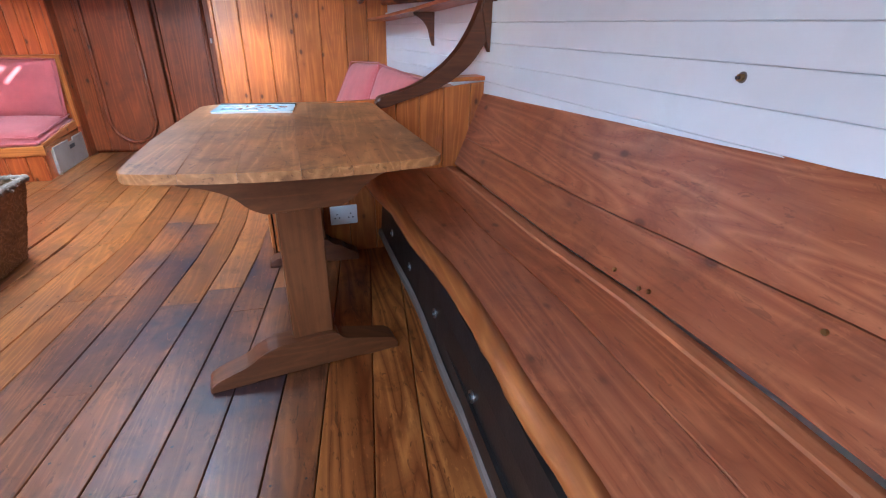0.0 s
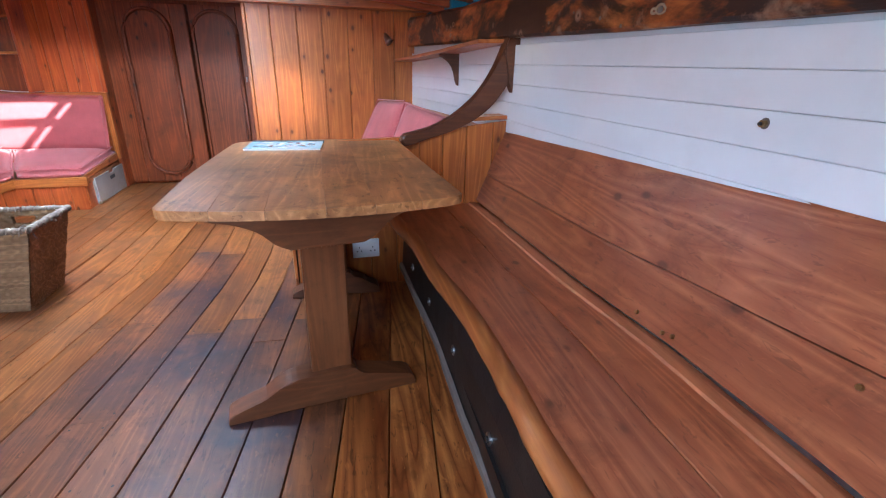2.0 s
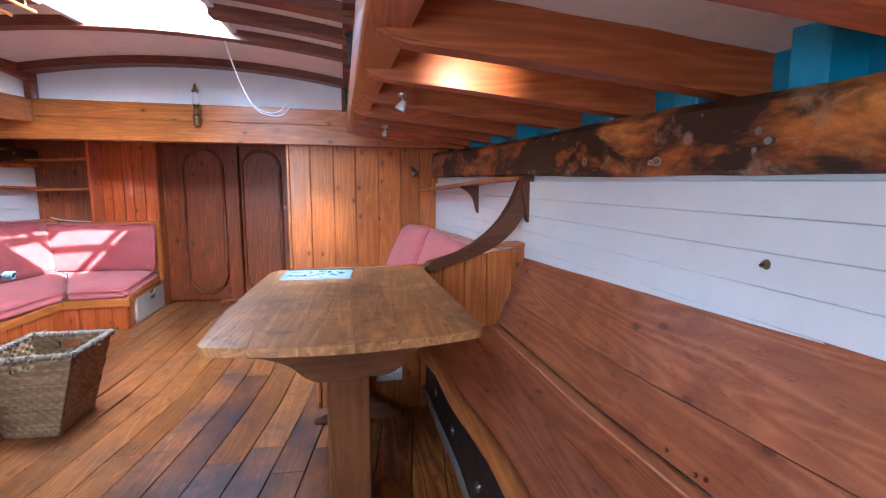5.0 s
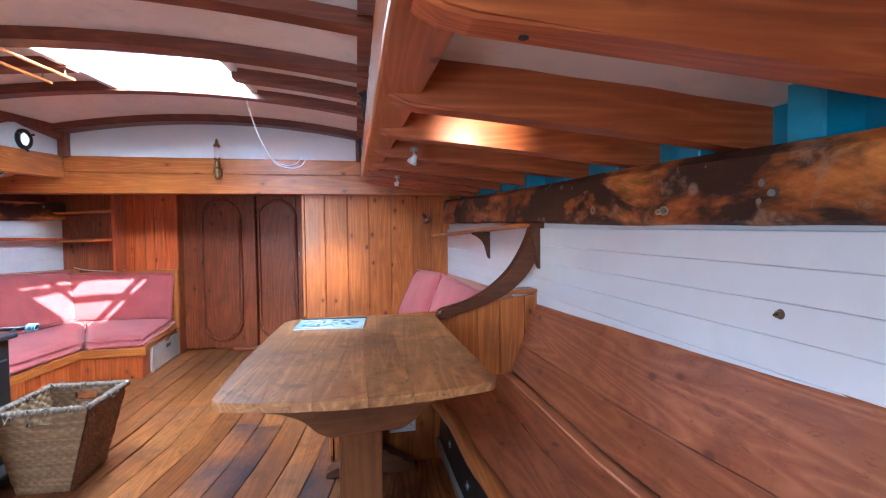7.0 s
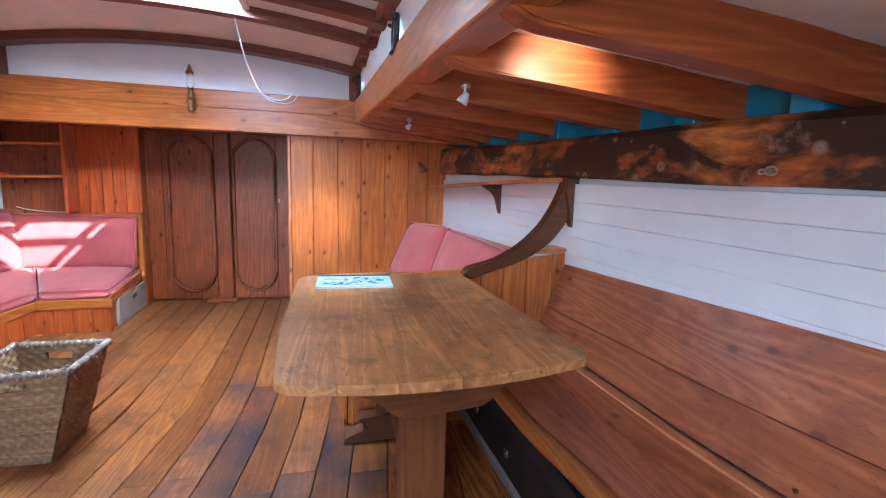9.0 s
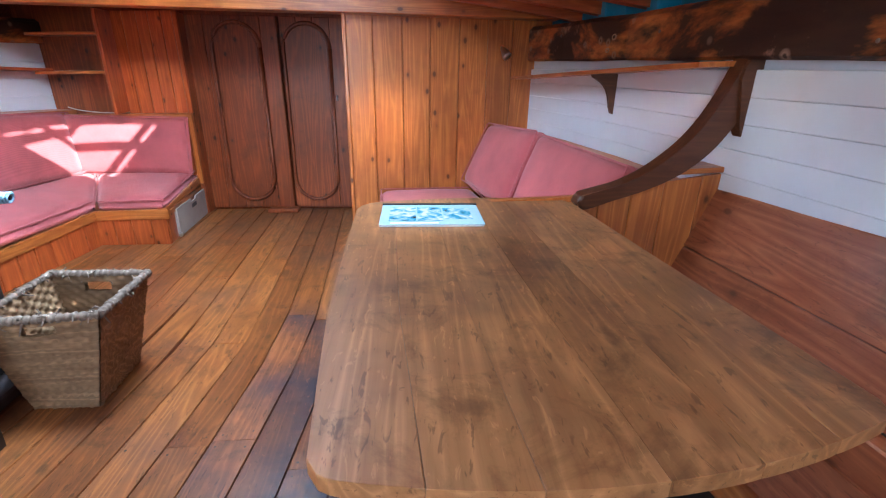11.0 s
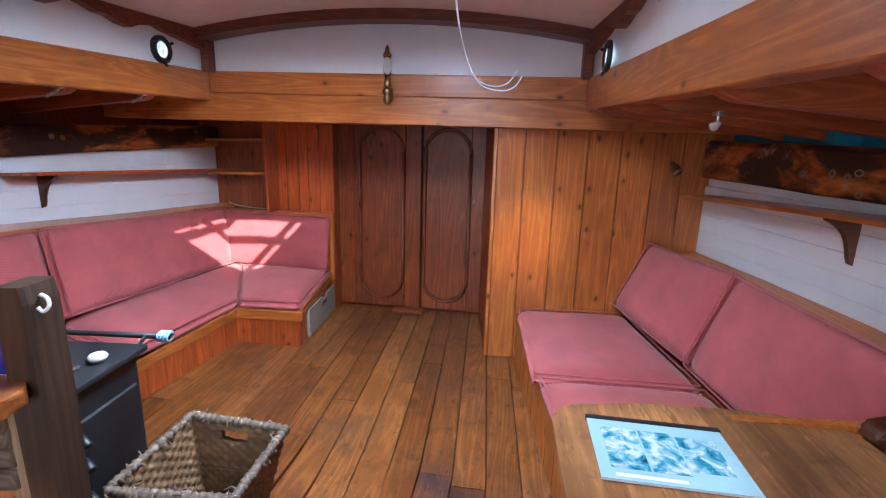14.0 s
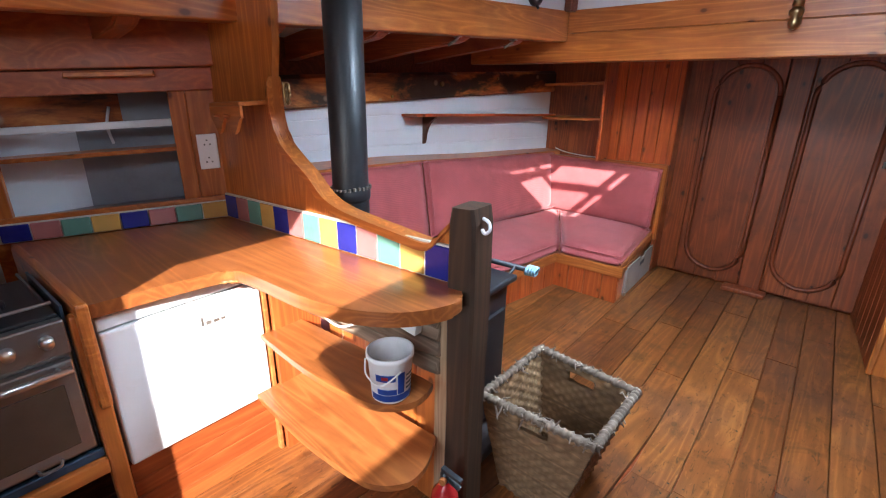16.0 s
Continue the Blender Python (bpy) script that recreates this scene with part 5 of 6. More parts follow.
hearth = tagged(part("hearth", box(-1.25, -0.50, 1.90, 2.36, 0.0, 0.055, 0.008), paint("slate_hearth", (0.09, 0.075, 0.075), 0.6, 0.25, 0.4)), "dark slate hearth slab under the stove", "hearth")
shell = tagged(part("pebble", lathe([(0.006, 0.741), (0.026, 0.745), (0.031, 0.755), (0.024, 0.766), (0.008, 0.771)], -0.62, 2.16, 18), PLASTIC, smooth=True), "smooth white pebble on the stove top", "pebble")
flue = thing("flue_pipe", -1.08, 1.925, 0.74, "black enamelled stove pipe up through the deck", "pipe")
part("pipe", tube([(-1.09, 1.925, 0.735), (-1.09, 1.925, 1.1), (-1.085, 1.925, 2.09)], 0.068, 28), BLACK, flue, smooth=True)
part("collar", tube([(-1.09, 1.925, 1.045), (-1.09, 1.925, 1.055), (-1.09, 1.925, 1.09), (-1.09, 1.925, 1.098)], 0.073, 28, taper=[0.070, 0.074, 0.074, 0.069]), BLACK, flue, smooth=True)
cl = bmesh.new()
rnd = random.Random(3)
for k in range(26):
    a = 2 * math.pi * k / 26
    box(-1.09 + 0.0735 * math.cos(a) - 0.004, -1.09 + 0.0735 * math.cos(a) + 0.004, 1.925 + 0.0735 * math.sin(a) - 0.004, 1.925 + 0.0735 * math.sin(a) + 0.004, 1.087 + rnd.uniform(0, 0.006), 1.096 + rnd.uniform(0, 0.008), bm=cl)
part("cement_joint", cl, GREYEDGE, flue, "flaking grey fire cement")

# ---------------------------------------------------------------- galley
post = thing("galley_post", -0.41, 1.78, 0, "dark weathered square oak post with a hook", "post")
secs = ((0.0, 0.0), (0.15, 0.004), (0.5, 0.0), (0.85, 0.003), (1.10, 0.0), (1.142, -0.008))
pm = sweep(lambda s: [(x + (s[1] + 0.003 * noise.noise((x * 40, s[0] * 3, y * 40))) * (1 if x > -0.41 else -1), y, s[0]) for x, y in ((-0.452, 1.742), (-0.444, 1.735), (-0.376, 1.738), (-0.368, 1.746), (-0.366, 1.822), (-0.374, 1.83), (-0.444, 1.828), (-0.452, 1.82))], secs)
part("shaft", pm, POST_Z, post)
part("side_board", box(-0.505, -0.452, 1.745, 1.80, 0.0, 0.845, 0.004), wood("pale_batten", (0.25, 0.16, 0.09), (0.45, 0.32, 0.2), "z", 0.6, 0.4, 0.1), post, "paler batten beside the post")
part("hook", tube(curve_pts([(-0.366, 1.775, 1.115), (-0.345, 1.77, 1.108), (-0.336, 1.762, 1.092), (-0.345, 1.755, 1.082), (-0.352, 1.75, 1.094)], 5), 0.0045, 8), PLASTIC, post, "white hook")

divider = thing("galley_divider", -1.2, 1.79, 0, "shaped pine divider panel behind the worktop", "panel")
capt = curve_pts([(-1.27, 1.80), (-1.29, 1.605), (-1.315, 1.50), (-1.32, 1.40), (-1.29, 1.29), (-1.20, 1.215), (-1.12, 1.165), (-1.04, 1.10), (-0.95, 1.066), (-0.82, 1.046), (-0.68, 1.03), (-0.57, 1.018), (-0.52, 1.03), (-0.49, 1.065), (-0.455, 1.10)], 4)
pts = [(p[0], p[1]) for p in capt] + [(-0.455, 0.86), (-1.98, 0.86), (-1.98, 1.80)]
part("panel", prism(pts, "xz", 1.772, 1.80, 0.004), PINE_Z, divider)
capl = [(p[0], p[1]) for p in capt[8:]]
low = [(p[0] - 0.012, p[1] - 0.026) for p in capt[8:]][::-1]
part("cap_rail", prism(capl + low, "xz", 1.752, 1.812, 0.006), PINE_X, divider)
upright_boards(divider, (-0.50, 1.80), (-1.1, 1.80), 0.0, 0.62, 0.13, PINE_Z, 0.014, (0, -1), seed=51)

TILES = {
    "blue": paint("blue_glaze", (0.022, 0.028, 0.24), 0.12, 0.25, 0.1),
    "pink": paint("pink_glaze", (0.42, 0.16, 0.15), 0.15, 0.15, 0.1),
    "green": paint("green_glaze", (0.14, 0.30, 0.24), 0.15, 0.2, 0.1),
    "yellow": paint("yellow_glaze", (0.58, 0.34, 0.09), 0.15, 0.15, 0.1),
}
GROUT = paint("pale_grout", (0.66, 0.62, 0.55), 0.8, 0.1, 0.3)
splash = thing("tiled_splashback", -1.15, 1.76, 0.92, "splashback of hand-painted coloured tiles in pale grout", "tiles")
part("grout", box(-1.80, -0.455, 1.762, 1.7705, 0.915, 1.025), GROUT, splash)
order = ("blue", "pink", "green", "yellow")
for i in range(13):
    x0 = -1.797 + 0.1033 * i
    part("tile", box(x0 + 0.003, x0 + 0.1003, 1.7565, 1.766, 0.918, 1.018, 0.003, 2), TILES[order[i % 4]], splash)
# outboard wall of the galley runs from the corner aft and outboard
GA, GB = Vector((-1.80, 1.77)), Vector((-2.16, 0.98))
gd = (GB - GA).normalized()
gn = Vector((-gd.y, gd.x)) if Vector((-gd.y, gd.x)).x > 0 else Vector((gd.y, -gd.x))
gback = Matrix(((gd.x, gn.x, 0, GA.x), (gd.y, gn.y, 0, GA.y), (0, 0, 1, 0), (0, 0, 0, 1)))


def gbox(name, s0, s1, n0, n1, z0, z1, mat, parent, bevel=0.0, label=""):
    bm = box(s0, s1, n0, n1, z0, z1, bevel, 2 if bevel else 1)
    bmesh.ops.transform(bm, matrix=gback, verts=bm.verts)
    return part(name, bm, mat, parent, label)


gbox("grout", 0.0, 0.86, -0.004, 0.004, 0.915, 0.993, GROUT, splash)
for i in range(8):
    gbox("tile", 0.004 + 0.106 * i, 0.106 + 0.106 * i, 0.0, 0.009, 0.918, 0.988, TILES[("yellow", "green", "pink", "blue")[i % 4]], splash, 0.003)

gw = thing("galley_wall", -1.98, 1.4, 0.9, "pine galley wall with an open hatch to shelves behind", "wall panel")
gbox("lower_rail", -0.02, 0.88, -0.03, 0.002, 0.993, 1.015, PINE_Y, gw, 0.004)
gbox("corner_board", -0.02, 0.105, -0.03, -0.004, 1.015, 1.47, PINE_Z, gw, 0.003)
gbox("stile", 0.105, 0.17, -0.03, 0.004, 1.015, 1.47, PINE_Z, gw, 0.004)
gbox("stile", 0.79, 0.87, -0.03, 0.004, 1.015, 1.47, PINE_Z, gw, 0.004)
gbox("head_rail", -0.02, 0.88, -0.03, 0.006, 1.47, 1.56, CAB_Y, gw, 0.004)
gbox("hood", -0.02, 0.88, -0.03, 0.035, 1.562, 1.82, CAB_Y, gw, 0.006, "dark red hood board over the hatch")
gbox("light_batten", 0.20, 0.50, 0.0, 0.05, 1.53, 1.55, PINE_Y, gw, 0.004)
gbox("inner_shelf", 0.0, 0.88, -0.20, -0.035, 1.225, 1.243, PINE_Y, gw, 0.003)
gbox("lower_wall", 0.0, 0.88, -0.03, -0.006, 0.0, 0.993, PINE_X, gw)
# lining greyed for the shade in the recess
LINING = paint("shade_grey_lining", (0.30, 0.32, 0.35), 0.6, 0.2)
gbox("inner_lining", -0.1, 1.05, -0.26, -0.25, 0.97, 1.75, LINING, gw)
# board added over the recess to keep light out
gbox("inner_top", -0.1, 1.05, -0.25, -0.031, 1.56, 1.58, LINING, gw)
gbox("inner_pipe", 0.0, 0.86, -0.10, -0.075, 1.33, 1.36, PLASTIC, gw, 0.006)
gbox("inner_floor", -0.05, 0.95, -0.25, -0.03, 0.96, 0.985, LINING, gw)
bmw = tube(curve_pts([(0.42, -0.24, 1.42), (0.44, -0.235, 1.34), (0.43, -0.235, 1.26)], 4), 0.006, 8)
bmesh.ops.transform(bmw, matrix=gback, verts=bmw.verts)
part("cable", bmw, PLASTIC, gw)
gs = thing("power_socket", -1.85, 1.7, 1.2, "white double power socket on the galley wall", "socket", "power sockets")
gbox("plate", 0.01, 0.088, -0.004, 0.010, 1.14, 1.29, PLASTIC, gs, 0.004)
for z in (1.175, 1.25):
    for ds, dz in ((0.0, 0.014), (-0.011, -0.004), (0.011, -0.004)):
        gbox("slot", 0.049 + ds - 0.003, 0.049 + ds + 0.003, 0.009, 0.0112, z + dz - 0.003, z + dz + 0.003, BLACK, gs)
gbox("switch", 0.02, 0.032, 0.009, 0.013, 1.205, 1.227, PLASTIC, gs)
loop = thing("rope_cleat", -1.27, 1.76, 1.44, "small brass cleat on the edge of the divider", "cleat")
part("ring", tube([(-1.243 + 0.012 * math.cos(a), 1.786, 1.44 + 0.034 * math.sin(a)) for a in [2 * math.pi * j / 16 for j in range(17)]], 0.006, 8), BRASS, loop, smooth=True)
part("plate", box(-1.258, -1.250, 1.776, 1.796, 1.40, 1.48, 0.002), BRASS, loop)
rack = thing("spice_rack", -1.55, 1.72, 1.36, "small shaped pine rack fixed to the divider", "rack")
part("shelf_board", box(-1.60, -1.36, 1.66, 1.772, 1.405, 1.42, 0.003), PINE_X, rack)
rp = [(-1.60, 1.405)] + [(-1.60 + 0.24 * i / 24, 1.335 + 0.03 * math.cos(i / 24 * 4 * math.pi)) for i in range(25)] + [(-1.36, 1.405)]
part("shaped_apron", prism(rp, "xz", 1.66, 1.672, 0.002), PINE_X, rack)
for x in (-1.52, -1.44):
    part("peg", tube([(x, 1.66, 1.37), (x, 1.635, 1.376)], 0.006, 8), PINE_X, rack)

worktop = thing("worktop", -1.2, 1.5, 0.87, "glossy varnished pine galley worktop with a rounded end", "worktop")
tip = [(-0.455, 1.765), (-0.40, 1.735), (-0.372, 1.69), (-0.385, 1.63), (-0.43, 1.56), (-0.50, 1.505), (-0.60, 1.465), (-0.75, 1.445), (-0.95, 1.445), (-1.06, 1.44), (-1.105, 1.415), (-1.125, 1.36), (-1.15, 1.20), (-1.165, 1.02)]
tp = [(p[0], p[1]) for p in curve_pts([(q[0], q[1], 0) for q in tip], 4)]
part("top", prism(tp + [(-2.14, 1.02), (-1.80, 1.762)], "xy", 0.872, 0.914, 0.008), COUNTER_X, worktop)
part("end_fiddle", box(-2.0, -1.13, 1.0, 1.035, 0.60, 0.935, 0.012, 2), PINE_X, worktop)
part("front_post", box(-1.19, -1.15, 0.985, 1.035, 0.0, 0.90, 0.008, 2), PINE_Z, worktop)

fridge = thing("fridge", -1.4, 1.3, 0.34, "small white fridge built in under the worktop", "fridge")
part("cabinet", box(-1.62, -1.215, 1.05, 1.55, 0.345, 0.862, 0.008, 2), PLASTIC, fridge)
fridge_door = part("door", box(-1.212, -1.172, 1.047, 1.553, 0.345, 0.815, 0.009, 3), PLASTIC, fridge)
part("top_strip", box(-1.21, -1.180, 1.047, 1.553, 0.82, 0.862, 0.006, 2), PLASTIC, fridge)
for y0, w, h in ((1.335, 0.006, 0.030), (1.350, 0.016, 0.012), (1.376, 0.018, 0.010), (1.402, 0.014, 0.008)):
    part("badge_mark", box(-1.1725, -1.1705, y0, y0 + w, 0.725, 0.725 + h), GREYEDGE, fridge_door)
plinth = thing("galley_plinth", -1.3, 1.3, 0, "red-brown boarded plinth under the fridge", "plinth")
for k in range(4):
    part("board", box(-1.60, -1.19, 1.04, 1.60, 0.086 * k + 0.001, 0.086 * (k + 1) - 0.002, 0.003), CAB_Y, plinth)
part("gap_trim", box(-1.20, -1.17, 1.558, 1.575, 0.0, 0.872, 0.003), EDGE_Y, plinth)

shelves = thing("corner_shelves", -0.8, 1.6, 0.38, "two rounded pine shelves under the worktop end", "shelf")
for z, tipx, fy in ((0.612, -0.455, 1.50), (0.378, -0.43, 1.455)):
    q = [(-1.165, fy + 0.03), (-0.85, fy), (tipx - 0.15, fy - 0.005 + 0.01), (tipx - 0.06, fy + 0.03), (tipx - 0.005, fy + 0.09), (tipx, fy + 0.15), (tipx - 0.015, fy + 0.20)]
    qp = [(p[0], p[1]) for p in curve_pts([(a, b, 0) for a, b in q], 5)]
    part("shelf_board", prism(qp + [(tipx - 0.06, 1.742 if z < 0.5 else 1.70), (-1.165, 1.742 if z < 0.5 else 1.70)], "xy", z - 0.022, z, 0.004), COUNTER_X, shelves)
part("side_panel", box(-1.17, -1.15, 1.58, 1.785, 0.0, 0.87, 0.003), CAB_Z, shelves)

pipes = thing("lagged_pipes", -0.8, 1.74, 0.62, "row of grey-brown lagged pipes behind the shelf", "pipe")
LAG = wood("weathered_lagging", (0.12, 0.085, 0.06), (0.30, 0.23, 0.17), "x", 0.8, 0.4, 0.0, vary=0.15)
for k, z in enumerate((0.645, 0.70, 0.755, 0.80)):
    part("pipe", tube([(-1.14 + 0.06 * i, 1.745 + 0.004 * math.sin(i * 1.7 + k), z + 0.004 * math.sin(i * 1.1 + 2 * k)) for i in range(12)], 0.027, 12), LAG, pipes, smooth=True)
strip = thing("socket_block", -0.62, 1.70, 0.78, "white trailing socket block with a cable on the pipes", "socket")
sm = box(-0.09, 0.09, -0.016, 0.016, -0.028, 0.028, 0.004, 2)
bmesh.ops.transform(sm, matrix=pose(-0.62, 1.705, 0.79, 0, 8, 0), verts=sm.verts)
part("body", sm, PLASTIC, strip)
for dx in (-0.045, 0.015):
    sm = box(dx - 0.018, dx + 0.018, -0.0175, -0.0155, -0.016, 0.016)
    bmesh.ops.transform(sm, matrix=pose(-0.62, 1.705, 0.79, 0, 8, 0), verts=sm.verts)
    part("socket_face", sm, PAPER, strip)
part("cable", tube(curve_pts([(-0.71, 1.70, 0.80), (-0.76, 1.68, 0.74), (-0.84, 1.65, 0.70), (-0.95, 1.66, 0.71), (-1.04, 1.68, 0.77)], 6), 0.004, 8), PLASTIC, strip, smooth=True)

tub = thing("plastic_tub", -0.535, 1.585, 0.612, "open white plastic tub with a blue label and wire handle", "tub")
part("pot", lathe([(0.052, 0.614), (0.056, 0.618), (0.064, 0.74), (0.069, 0.744), (0.069, 0.758), (0.064, 0.760), (0.061, 0.74), (0.052, 0.625), (0.01, 0.622)], -0.535, 1.585, 32), PLASTIC, tub, smooth=True)
BLUE = paint("blue_print", (0.03, 0.09, 0.42), 0.3, 0.1, 0.0)
RED = paint("red_print", (0.5, 0.03, 0.03), 0.3, 0.1, 0.0)


def band(a0, a1, z0, z1, mat, dr, name):
    bm = bmesh.new()
    n = 16
    rows = []
    for z in (z0, z1):
        r = 0.056 + (z - 0.618) * 0.0656 + dr
        rows.append([bm.verts.new((-0.535 + r * math.cos(a0 + (a1 - a0) * j / n), 1.585 + r * math.sin(a0 + (a1 - a0) * j / n), z)) for j in range(n + 1)])
    for j in range(n):
        bm.faces.new((rows[0][j], rows[0][j + 1], rows[1][j + 1], rows[1][j]))
    bmesh.ops.solidify(bm, geom=bm.faces[:], thickness=0.0006)
    return part(name, bm, mat, tub)


band(-1.9, 0.9, 0.624, 0.645, BLUE, 0.001, "label_band")
band(-1.5, -0.55, 0.69, 0.712, BLUE, 0.001, "label_band")
band(-1.45, -0.5, 0.647, 0.665, BLUE, 0.0012, "label_band")
band(-0.45, -0.1, 0.647, 0.715, BLUE, 0.001, "label_band")
band(-1.2, -0.9, 0.696, 0.707, RED, 0.002, "label_badge")
for k in range(4):
    band(0.0, 0.7, 0.655 + 0.014 * k, 0.661 + 0.014 * k, GREYP, 0.001, "small_print")
part("handle", tube(curve_pts([(-0.585, 1.535, 0.735), (-0.56, 1.515, 0.70), (-0.50, 1.515, 0.69), (-0.468, 1.56, 0.725)], 6), 0.0025, 6), PLASTIC, tub)

ext = thing("fire_extinguisher", -0.40, 1.64, 0, "small red fire extinguisher standing on the floor", "extinguisher")
EXR = paint("red_enamel", (0.42, 0.018, 0.02), 0.25, 0.1, 0.05)
ex, ey = -0.375, 1.645
part("cylinder", lathe([(0.038, 0.002), (0.043, 0.01), (0.043, 0.275), (0.038, 0.305), (0.02, 0.33), (0.014, 0.345)], ex, ey, 26), EXR, ext, smooth=True)
part("label_band", lathe([(0.0434, 0.10), (0.0438, 0.101), (0.0438, 0.20), (0.0434, 0.201)], ex, ey, 26), RED, ext)
for k in range(5):
    bm = bmesh.new()
    z = 0.115 + 0.016 * k
    rows = []
    for zz in (z, z + 0.006):
        rows.append([bm.verts.new((ex + 0.0446 * math.cos(a), ey + 0.0446 * math.sin(a), zz)) for a in [-1.3 + 1.5 * j / 10 for j in range(11)]])
    for j in range(10):
        bm.faces.new((rows[0][j], rows[0][j + 1], rows[1][j + 1], rows[1][j]))
    bmesh.ops.solidify(bm, geom=bm.faces[:], thickness=0.0005)
    part("small_print", bm, PAPER, ext)
part("dark_band", lathe([(0.0434, 0.225), (0.0438, 0.226), (0.0438, 0.245), (0.0434, 0.246)], ex, ey, 26), BLACK, ext)
part("valve", lathe([(0.013, 0.34), (0.015, 0.35), (0.015, 0.372), (0.01, 0.38)], ex, ey, 14), BLACK, ext)
part("gauge", tube([(ex + 0.005, ey - 0.012, 0.36), (ex + 0.008, ey - 0.026, 0.361)], 0.011, 12), EDGE_Y, ext)
part("lever", prism([(ex - 0.01, 0.378), (ex + 0.06, 0.372), (ex + 0.062, 0.384), (ex - 0.01, 0.392)], "xz", ey - 0.008, ey + 0.008, 0.002), BLACK, ext)
part("lever", prism([(ex - 0.01, 0.358), (ex + 0.055, 0.345), (ex + 0.057, 0.353), (ex - 0.01, 0.368)], "xz", ey - 0.008, ey + 0.008, 0.002), BLACK, ext)

# cooker
ck = thing("gas_cooker", -1.4, 0.75, 0.45, "stainless gas cooker with an oven, slung in the galley", "cooker")
SS = paint("brushed_steel", (0.38, 0.37, 0.36), 0.32, 0.15, 0.1, metallic=0.9)
part("body", box(-1.60, -1.175, 0.50, 0.975, 0.47, 0.90, 0.006, 2), SS, ck)
part("control_panel", box(-1.178, -1.155, 0.50, 0.975, 0.80, 0.90, 0.006, 2), SS, ck)
oven_door = part("oven_door", box(-1.178, -1.150, 0.505, 0.97, 0.49, 0.785, 0.006, 2), SS, ck)
OVG = paint("dark_oven_glass", (0.07, 0.045, 0.03), 0.12, 0.2, 0.0)
part("oven_window", box(-1.1505, -1.1475, 0.55, 0.935, 0.525, 0.72, 0.002), OVG, oven_door)
part("handle", tube([(-1.125, 0.53, 0.765), (-1.125, 0.96, 0.765)], 0.010, 12), SS, oven_door, smooth=True)
for y in (0.55, 0.93):
    part("handle_bracket", tube([(-1.152, y, 0.765), (-1.125, y, 0.765)], 0.007, 8), SS, oven_door)
for y in (0.60, 0.72, 0.84, 0.925):
    part("knob", tube([(-1.157, y, 0.852), (-1.148, y, 0.852), (-1.132, y, 0.852)], 0.018, 16, taper=[0.019, 0.017, 0.015]), STEEL, ck, smooth=True)
part("hob", box(-1.59, -1.18, 0.51, 0.97, 0.90, 0.912, 0.004), BLACK, ck)
for y in (0.64, 0.84):
    part("burner", lathe([(0.045, 0.912), (0.045, 0.925), (0.03, 0.932)], -1.36, y, 20), BLACK, ck)
for y in (0.56, 0.66, 0.76, 0.86, 0.95):
    part("pan_support", tube([(-1.55, y, 0.94), (-1.20, y, 0.94)], 0.005, 8), BLACK, ck)
part("pan_support", tube([(-1.20, 0.54, 0.94), (-1.20, 0.965, 0.94)], 0.005, 8), STEEL, ck)
part("lower_catch", tube(curve_pts([(-1.148, 0.82, 0.50), (-1.13, 0.83, 0.495), (-1.13, 0.87, 0.495), (-1.148, 0.88, 0.50)], 4), 0.005, 8), SS, ck)
bay = thing("cooker_bay", -1.3, 0.75, 0, "pine cooker bay with a blue painted sill", "cabinet")
NAVY = paint("dark_blue_paint", (0.02, 0.045, 0.075), 0.4, 0.2, 0.2)
part("sill", box(-1.62, -1.16, 0.46, 0.985, 0.44, 0.468, 0.003), NAVY, bay)
part("front_rail", box(-1.175, -1.145, 0.46, 0.985, 0.385, 0.438, 0.006, 2), PINE_Y, bay)
part("liner", box(-1.60, -1.18, 0.977, 0.984, 0.46, 0.93), NAVY, bay)
part("back", box(-1.60, -1.58, 0.46, 0.985, 0.0, 0.43), CAB_Z, bay)

# small fittings under the port carling
REFIT["on"] = False
for y in (2.76, 3.22):
    cx_, cy_, zc = on_sheer(RX0 - 0.05, y, 1.657)
    cp = thing("beam_clip", cx_, y, zc, "pink-grey bent metal clip under the carling", "clip", "carling clips")
    part("plate", box(cx_ - 0.02, cx_ + 0.02, y - 0.02, y + 0.02, zc - 0.006, zc + 0.002, 0.002), STEEL, cp)
    part("tongue", tube(curve_pts([(cx_, y, zc - 0.004), (cx_ - 0.01, y - 0.01, zc - 0.02), (cx_ - 0.045, y - 0.03, zc - 0.045)], 4), 0.008, 8), RIMW, cp)
REFIT["on"] = True

# bolts and plugs in the charred timber
for y, z, r in ((0.79, 1.21, 0.012), (0.40, 1.27, 0.012), (0.41, 1.225, 0.009), (1.11, 1.21, 0.008), (1.12, 1.30, 0.007), (1.45, 1.33, 0.008), (1.5, 1.22, 0.007), (2.5, 1.3, 0.009), (3.2, 1.28, 0.012), (3.5, 1.34, 0.01), (0.98, 1.18, 0.007), (0.6, 1.33, 0.005), (1.3, 1.24, 0.006)):
    bolt_head(hull_r(y) + 0.03 - 0.089, y, z, r, (0, -90, 0), GREYEDGE, clamp_r)
part("bolt", tube([(hull_r(0.36) - 0.055, 0.36, 1.245), (hull_r(0.36) - 0.085, 0.345, 1.243)], 0.009, 10), GREYEDGE, clamp_r)
KNOT = paint("pale_knot_wood", (0.36, 0.26, 0.17), 0.6, 0.4, 0.6)
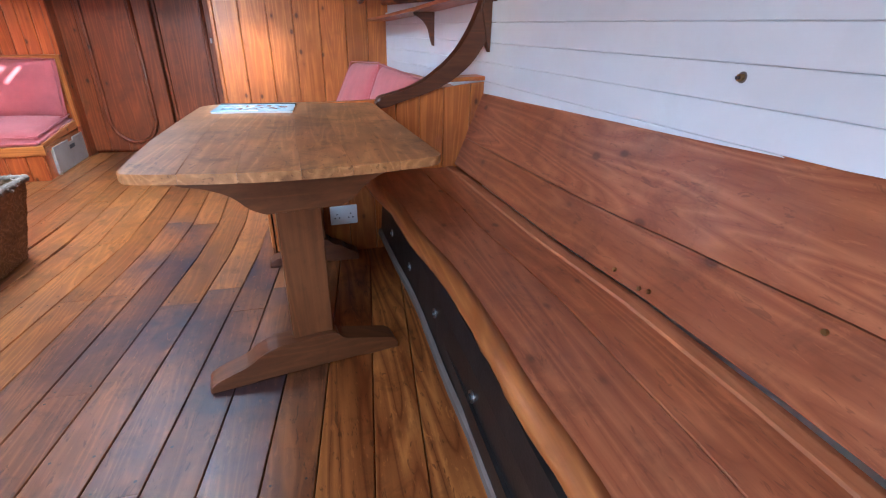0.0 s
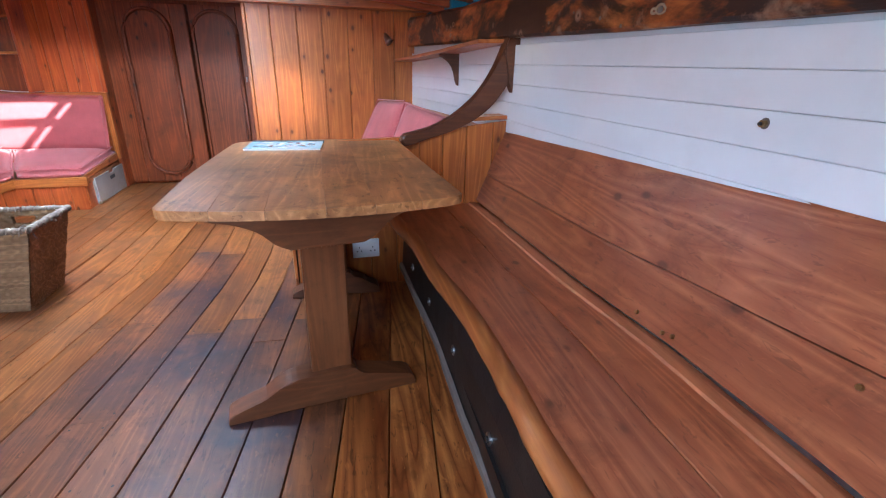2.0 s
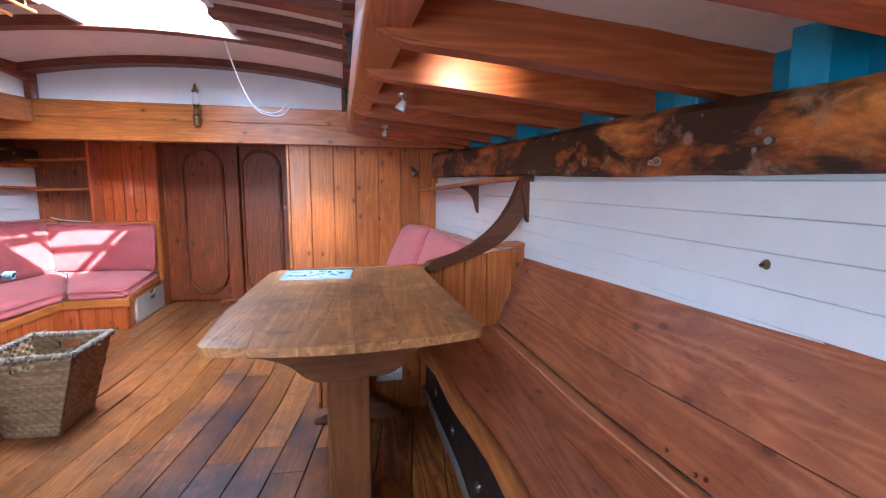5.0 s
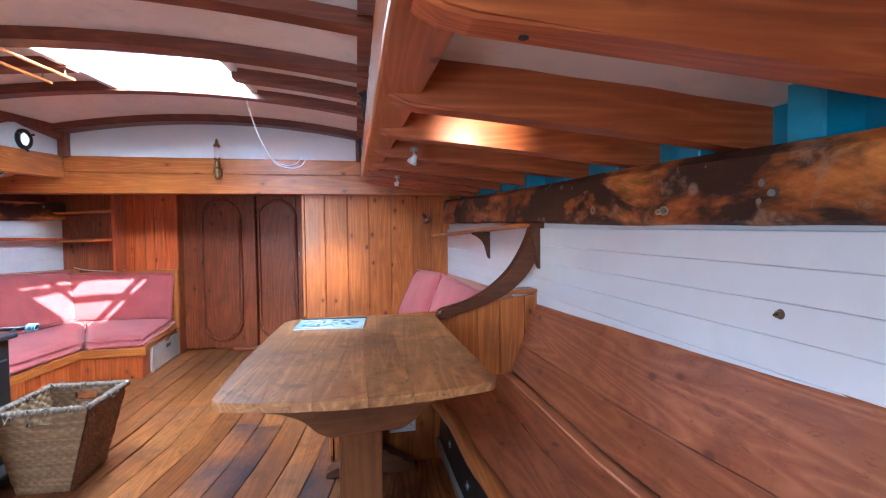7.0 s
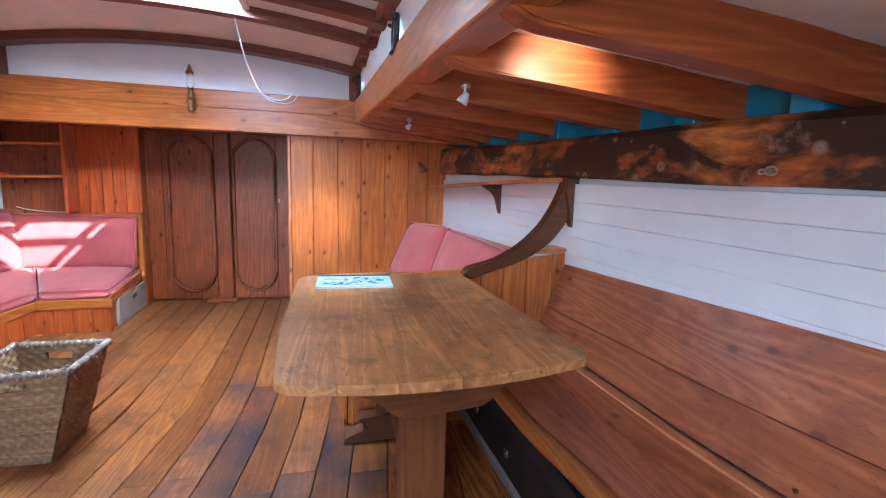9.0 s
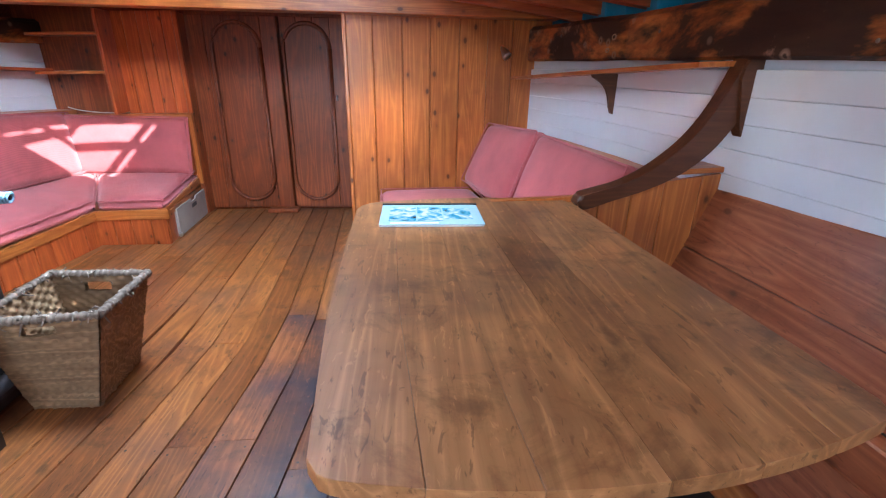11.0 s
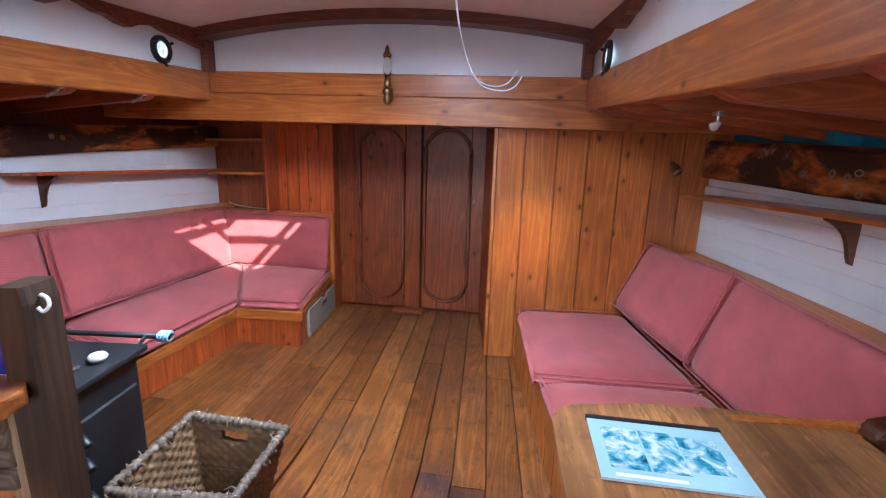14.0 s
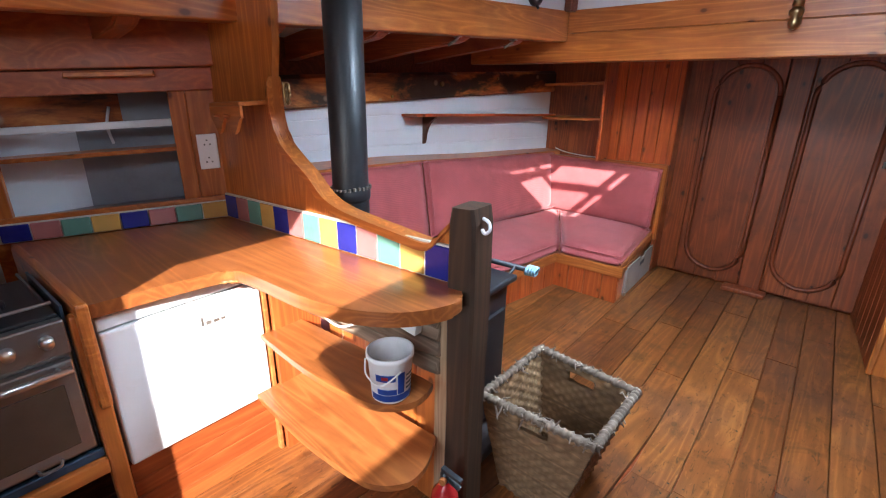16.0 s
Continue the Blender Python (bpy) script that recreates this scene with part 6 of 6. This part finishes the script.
for y, z, r in ((0.79, 1.212, 0.020), (0.82, 1.209, 0.011), (2.9, 1.30, 0.02), (2.95, 1.24, 0.015)):
    kx = hull_r(y) + 0.03 - 0.090
    ring = [(kx - 0.001, y + r * math.cos(a) * (1 + 0.35 * noise.noise((a, y, 1))), z + 0.6 * r * math.sin(a)) for a in [2 * math.pi * j / 14 for j in range(14)]]
    part("knot", tube(ring + [ring[0]], 0.0036, 6), KNOT, clamp_r, smooth=True)
for y, z, r in ((3.4, 1.47, 0.022), (2.6, 1.45, 0.022), (3.0, 1.40, 0.012), (3.9, 1.5, 0.014)):
    bolt_head(hull_l(y) - 0.03 + 0.088, y, z, r, (0, 90, 0), BRASS, clamp_l)

# teal hull frames in the bays over the charred timber
for y in (0.30, 0.72, 1.20, 1.68, 2.2, 2.68, 3.15):
    tagged(part("frame", box(hull_r(y) + 0.01, hull_r(y) + 0.125, y, y + 0.10, 1.36, 1.52, 0.006), TEAL, teal_r), "teal painted hull frame")

REFIT["on"] = False
# ---------------------------------------------------------------- floor planks
rnd = random.Random(5)
NAIL = paint("dark_nail", (0.03, 0.02, 0.015), 0.6, 0.2, 0.0)


def bend(y):
    """Boards bent to fit the camera's view: near straight forward of the stove, to port aft."""
    return -0.09 * max(0.0, 2.3 - y) - 0.055 * max(0.0, y - 2.3)


def plank(a, b, y0, y1, top, material):
    n = max(1, int((y1 - y0) / 0.4))
    e = 0.0022
    sec = lambda y: [(a + bend(y), y, -0.021), (b + bend(y), y, -0.021), (b + bend(y), y, top - e), (b - e + bend(y), y, top), (a + e + bend(y), y, top), (a + bend(y), y, top - e)]
    return part("plank", sweep(sec, [y0 + (y1 - y0) * i / n for i in range(n + 1)]), material, floor)


edges = [0.050 + 0.1455 * k + rnd.uniform(-0.006, 0.006) for k in range(-13, 16)]
nails = bmesh.new()
for i, (a, b) in enumerate(zip(edges, edges[1:])):
    y = -1.7 + rnd.uniform(0.0, 0.6)
    y0 = -1.72
    while y0 < 4.55:
        y1 = min(y, 4.60)
        if 4.60 - y1 < 0.35:
            y1 = 4.60
        plank(a + 0.0018, b - 0.0018, y0 + 0.001, y1 - 0.001, rnd.uniform(-0.0012, 0.0006), FLOOR_NEW if (a > 1.38 and y1 < 2.4) else (FLOOR_OLD if (0.35 < a < 1.35 and y1 < 2.6) else FLOOR_Y))
        for yy in (y0 + 0.03, y1 - 0.03, (y0 + y1) / 2):
            for xx in (a + 0.025, b - 0.025):
                if rnd.random() < 0.85 and yy > 0:
                    bmesh.ops.create_circle(nails, cap_ends=True, segments=8, radius=rnd.uniform(0.003, 0.0048), matrix=Matrix.Translation((xx + bend(yy), yy + rnd.uniform(-0.01, 0.01), 0.0012)))
        y0 = y1
        y = y1 + rnd.uniform(0.7, 2.0)
tagged(part("nail_heads", nails, NAIL, floor), "dark nail heads in the floor", kind="stuff")
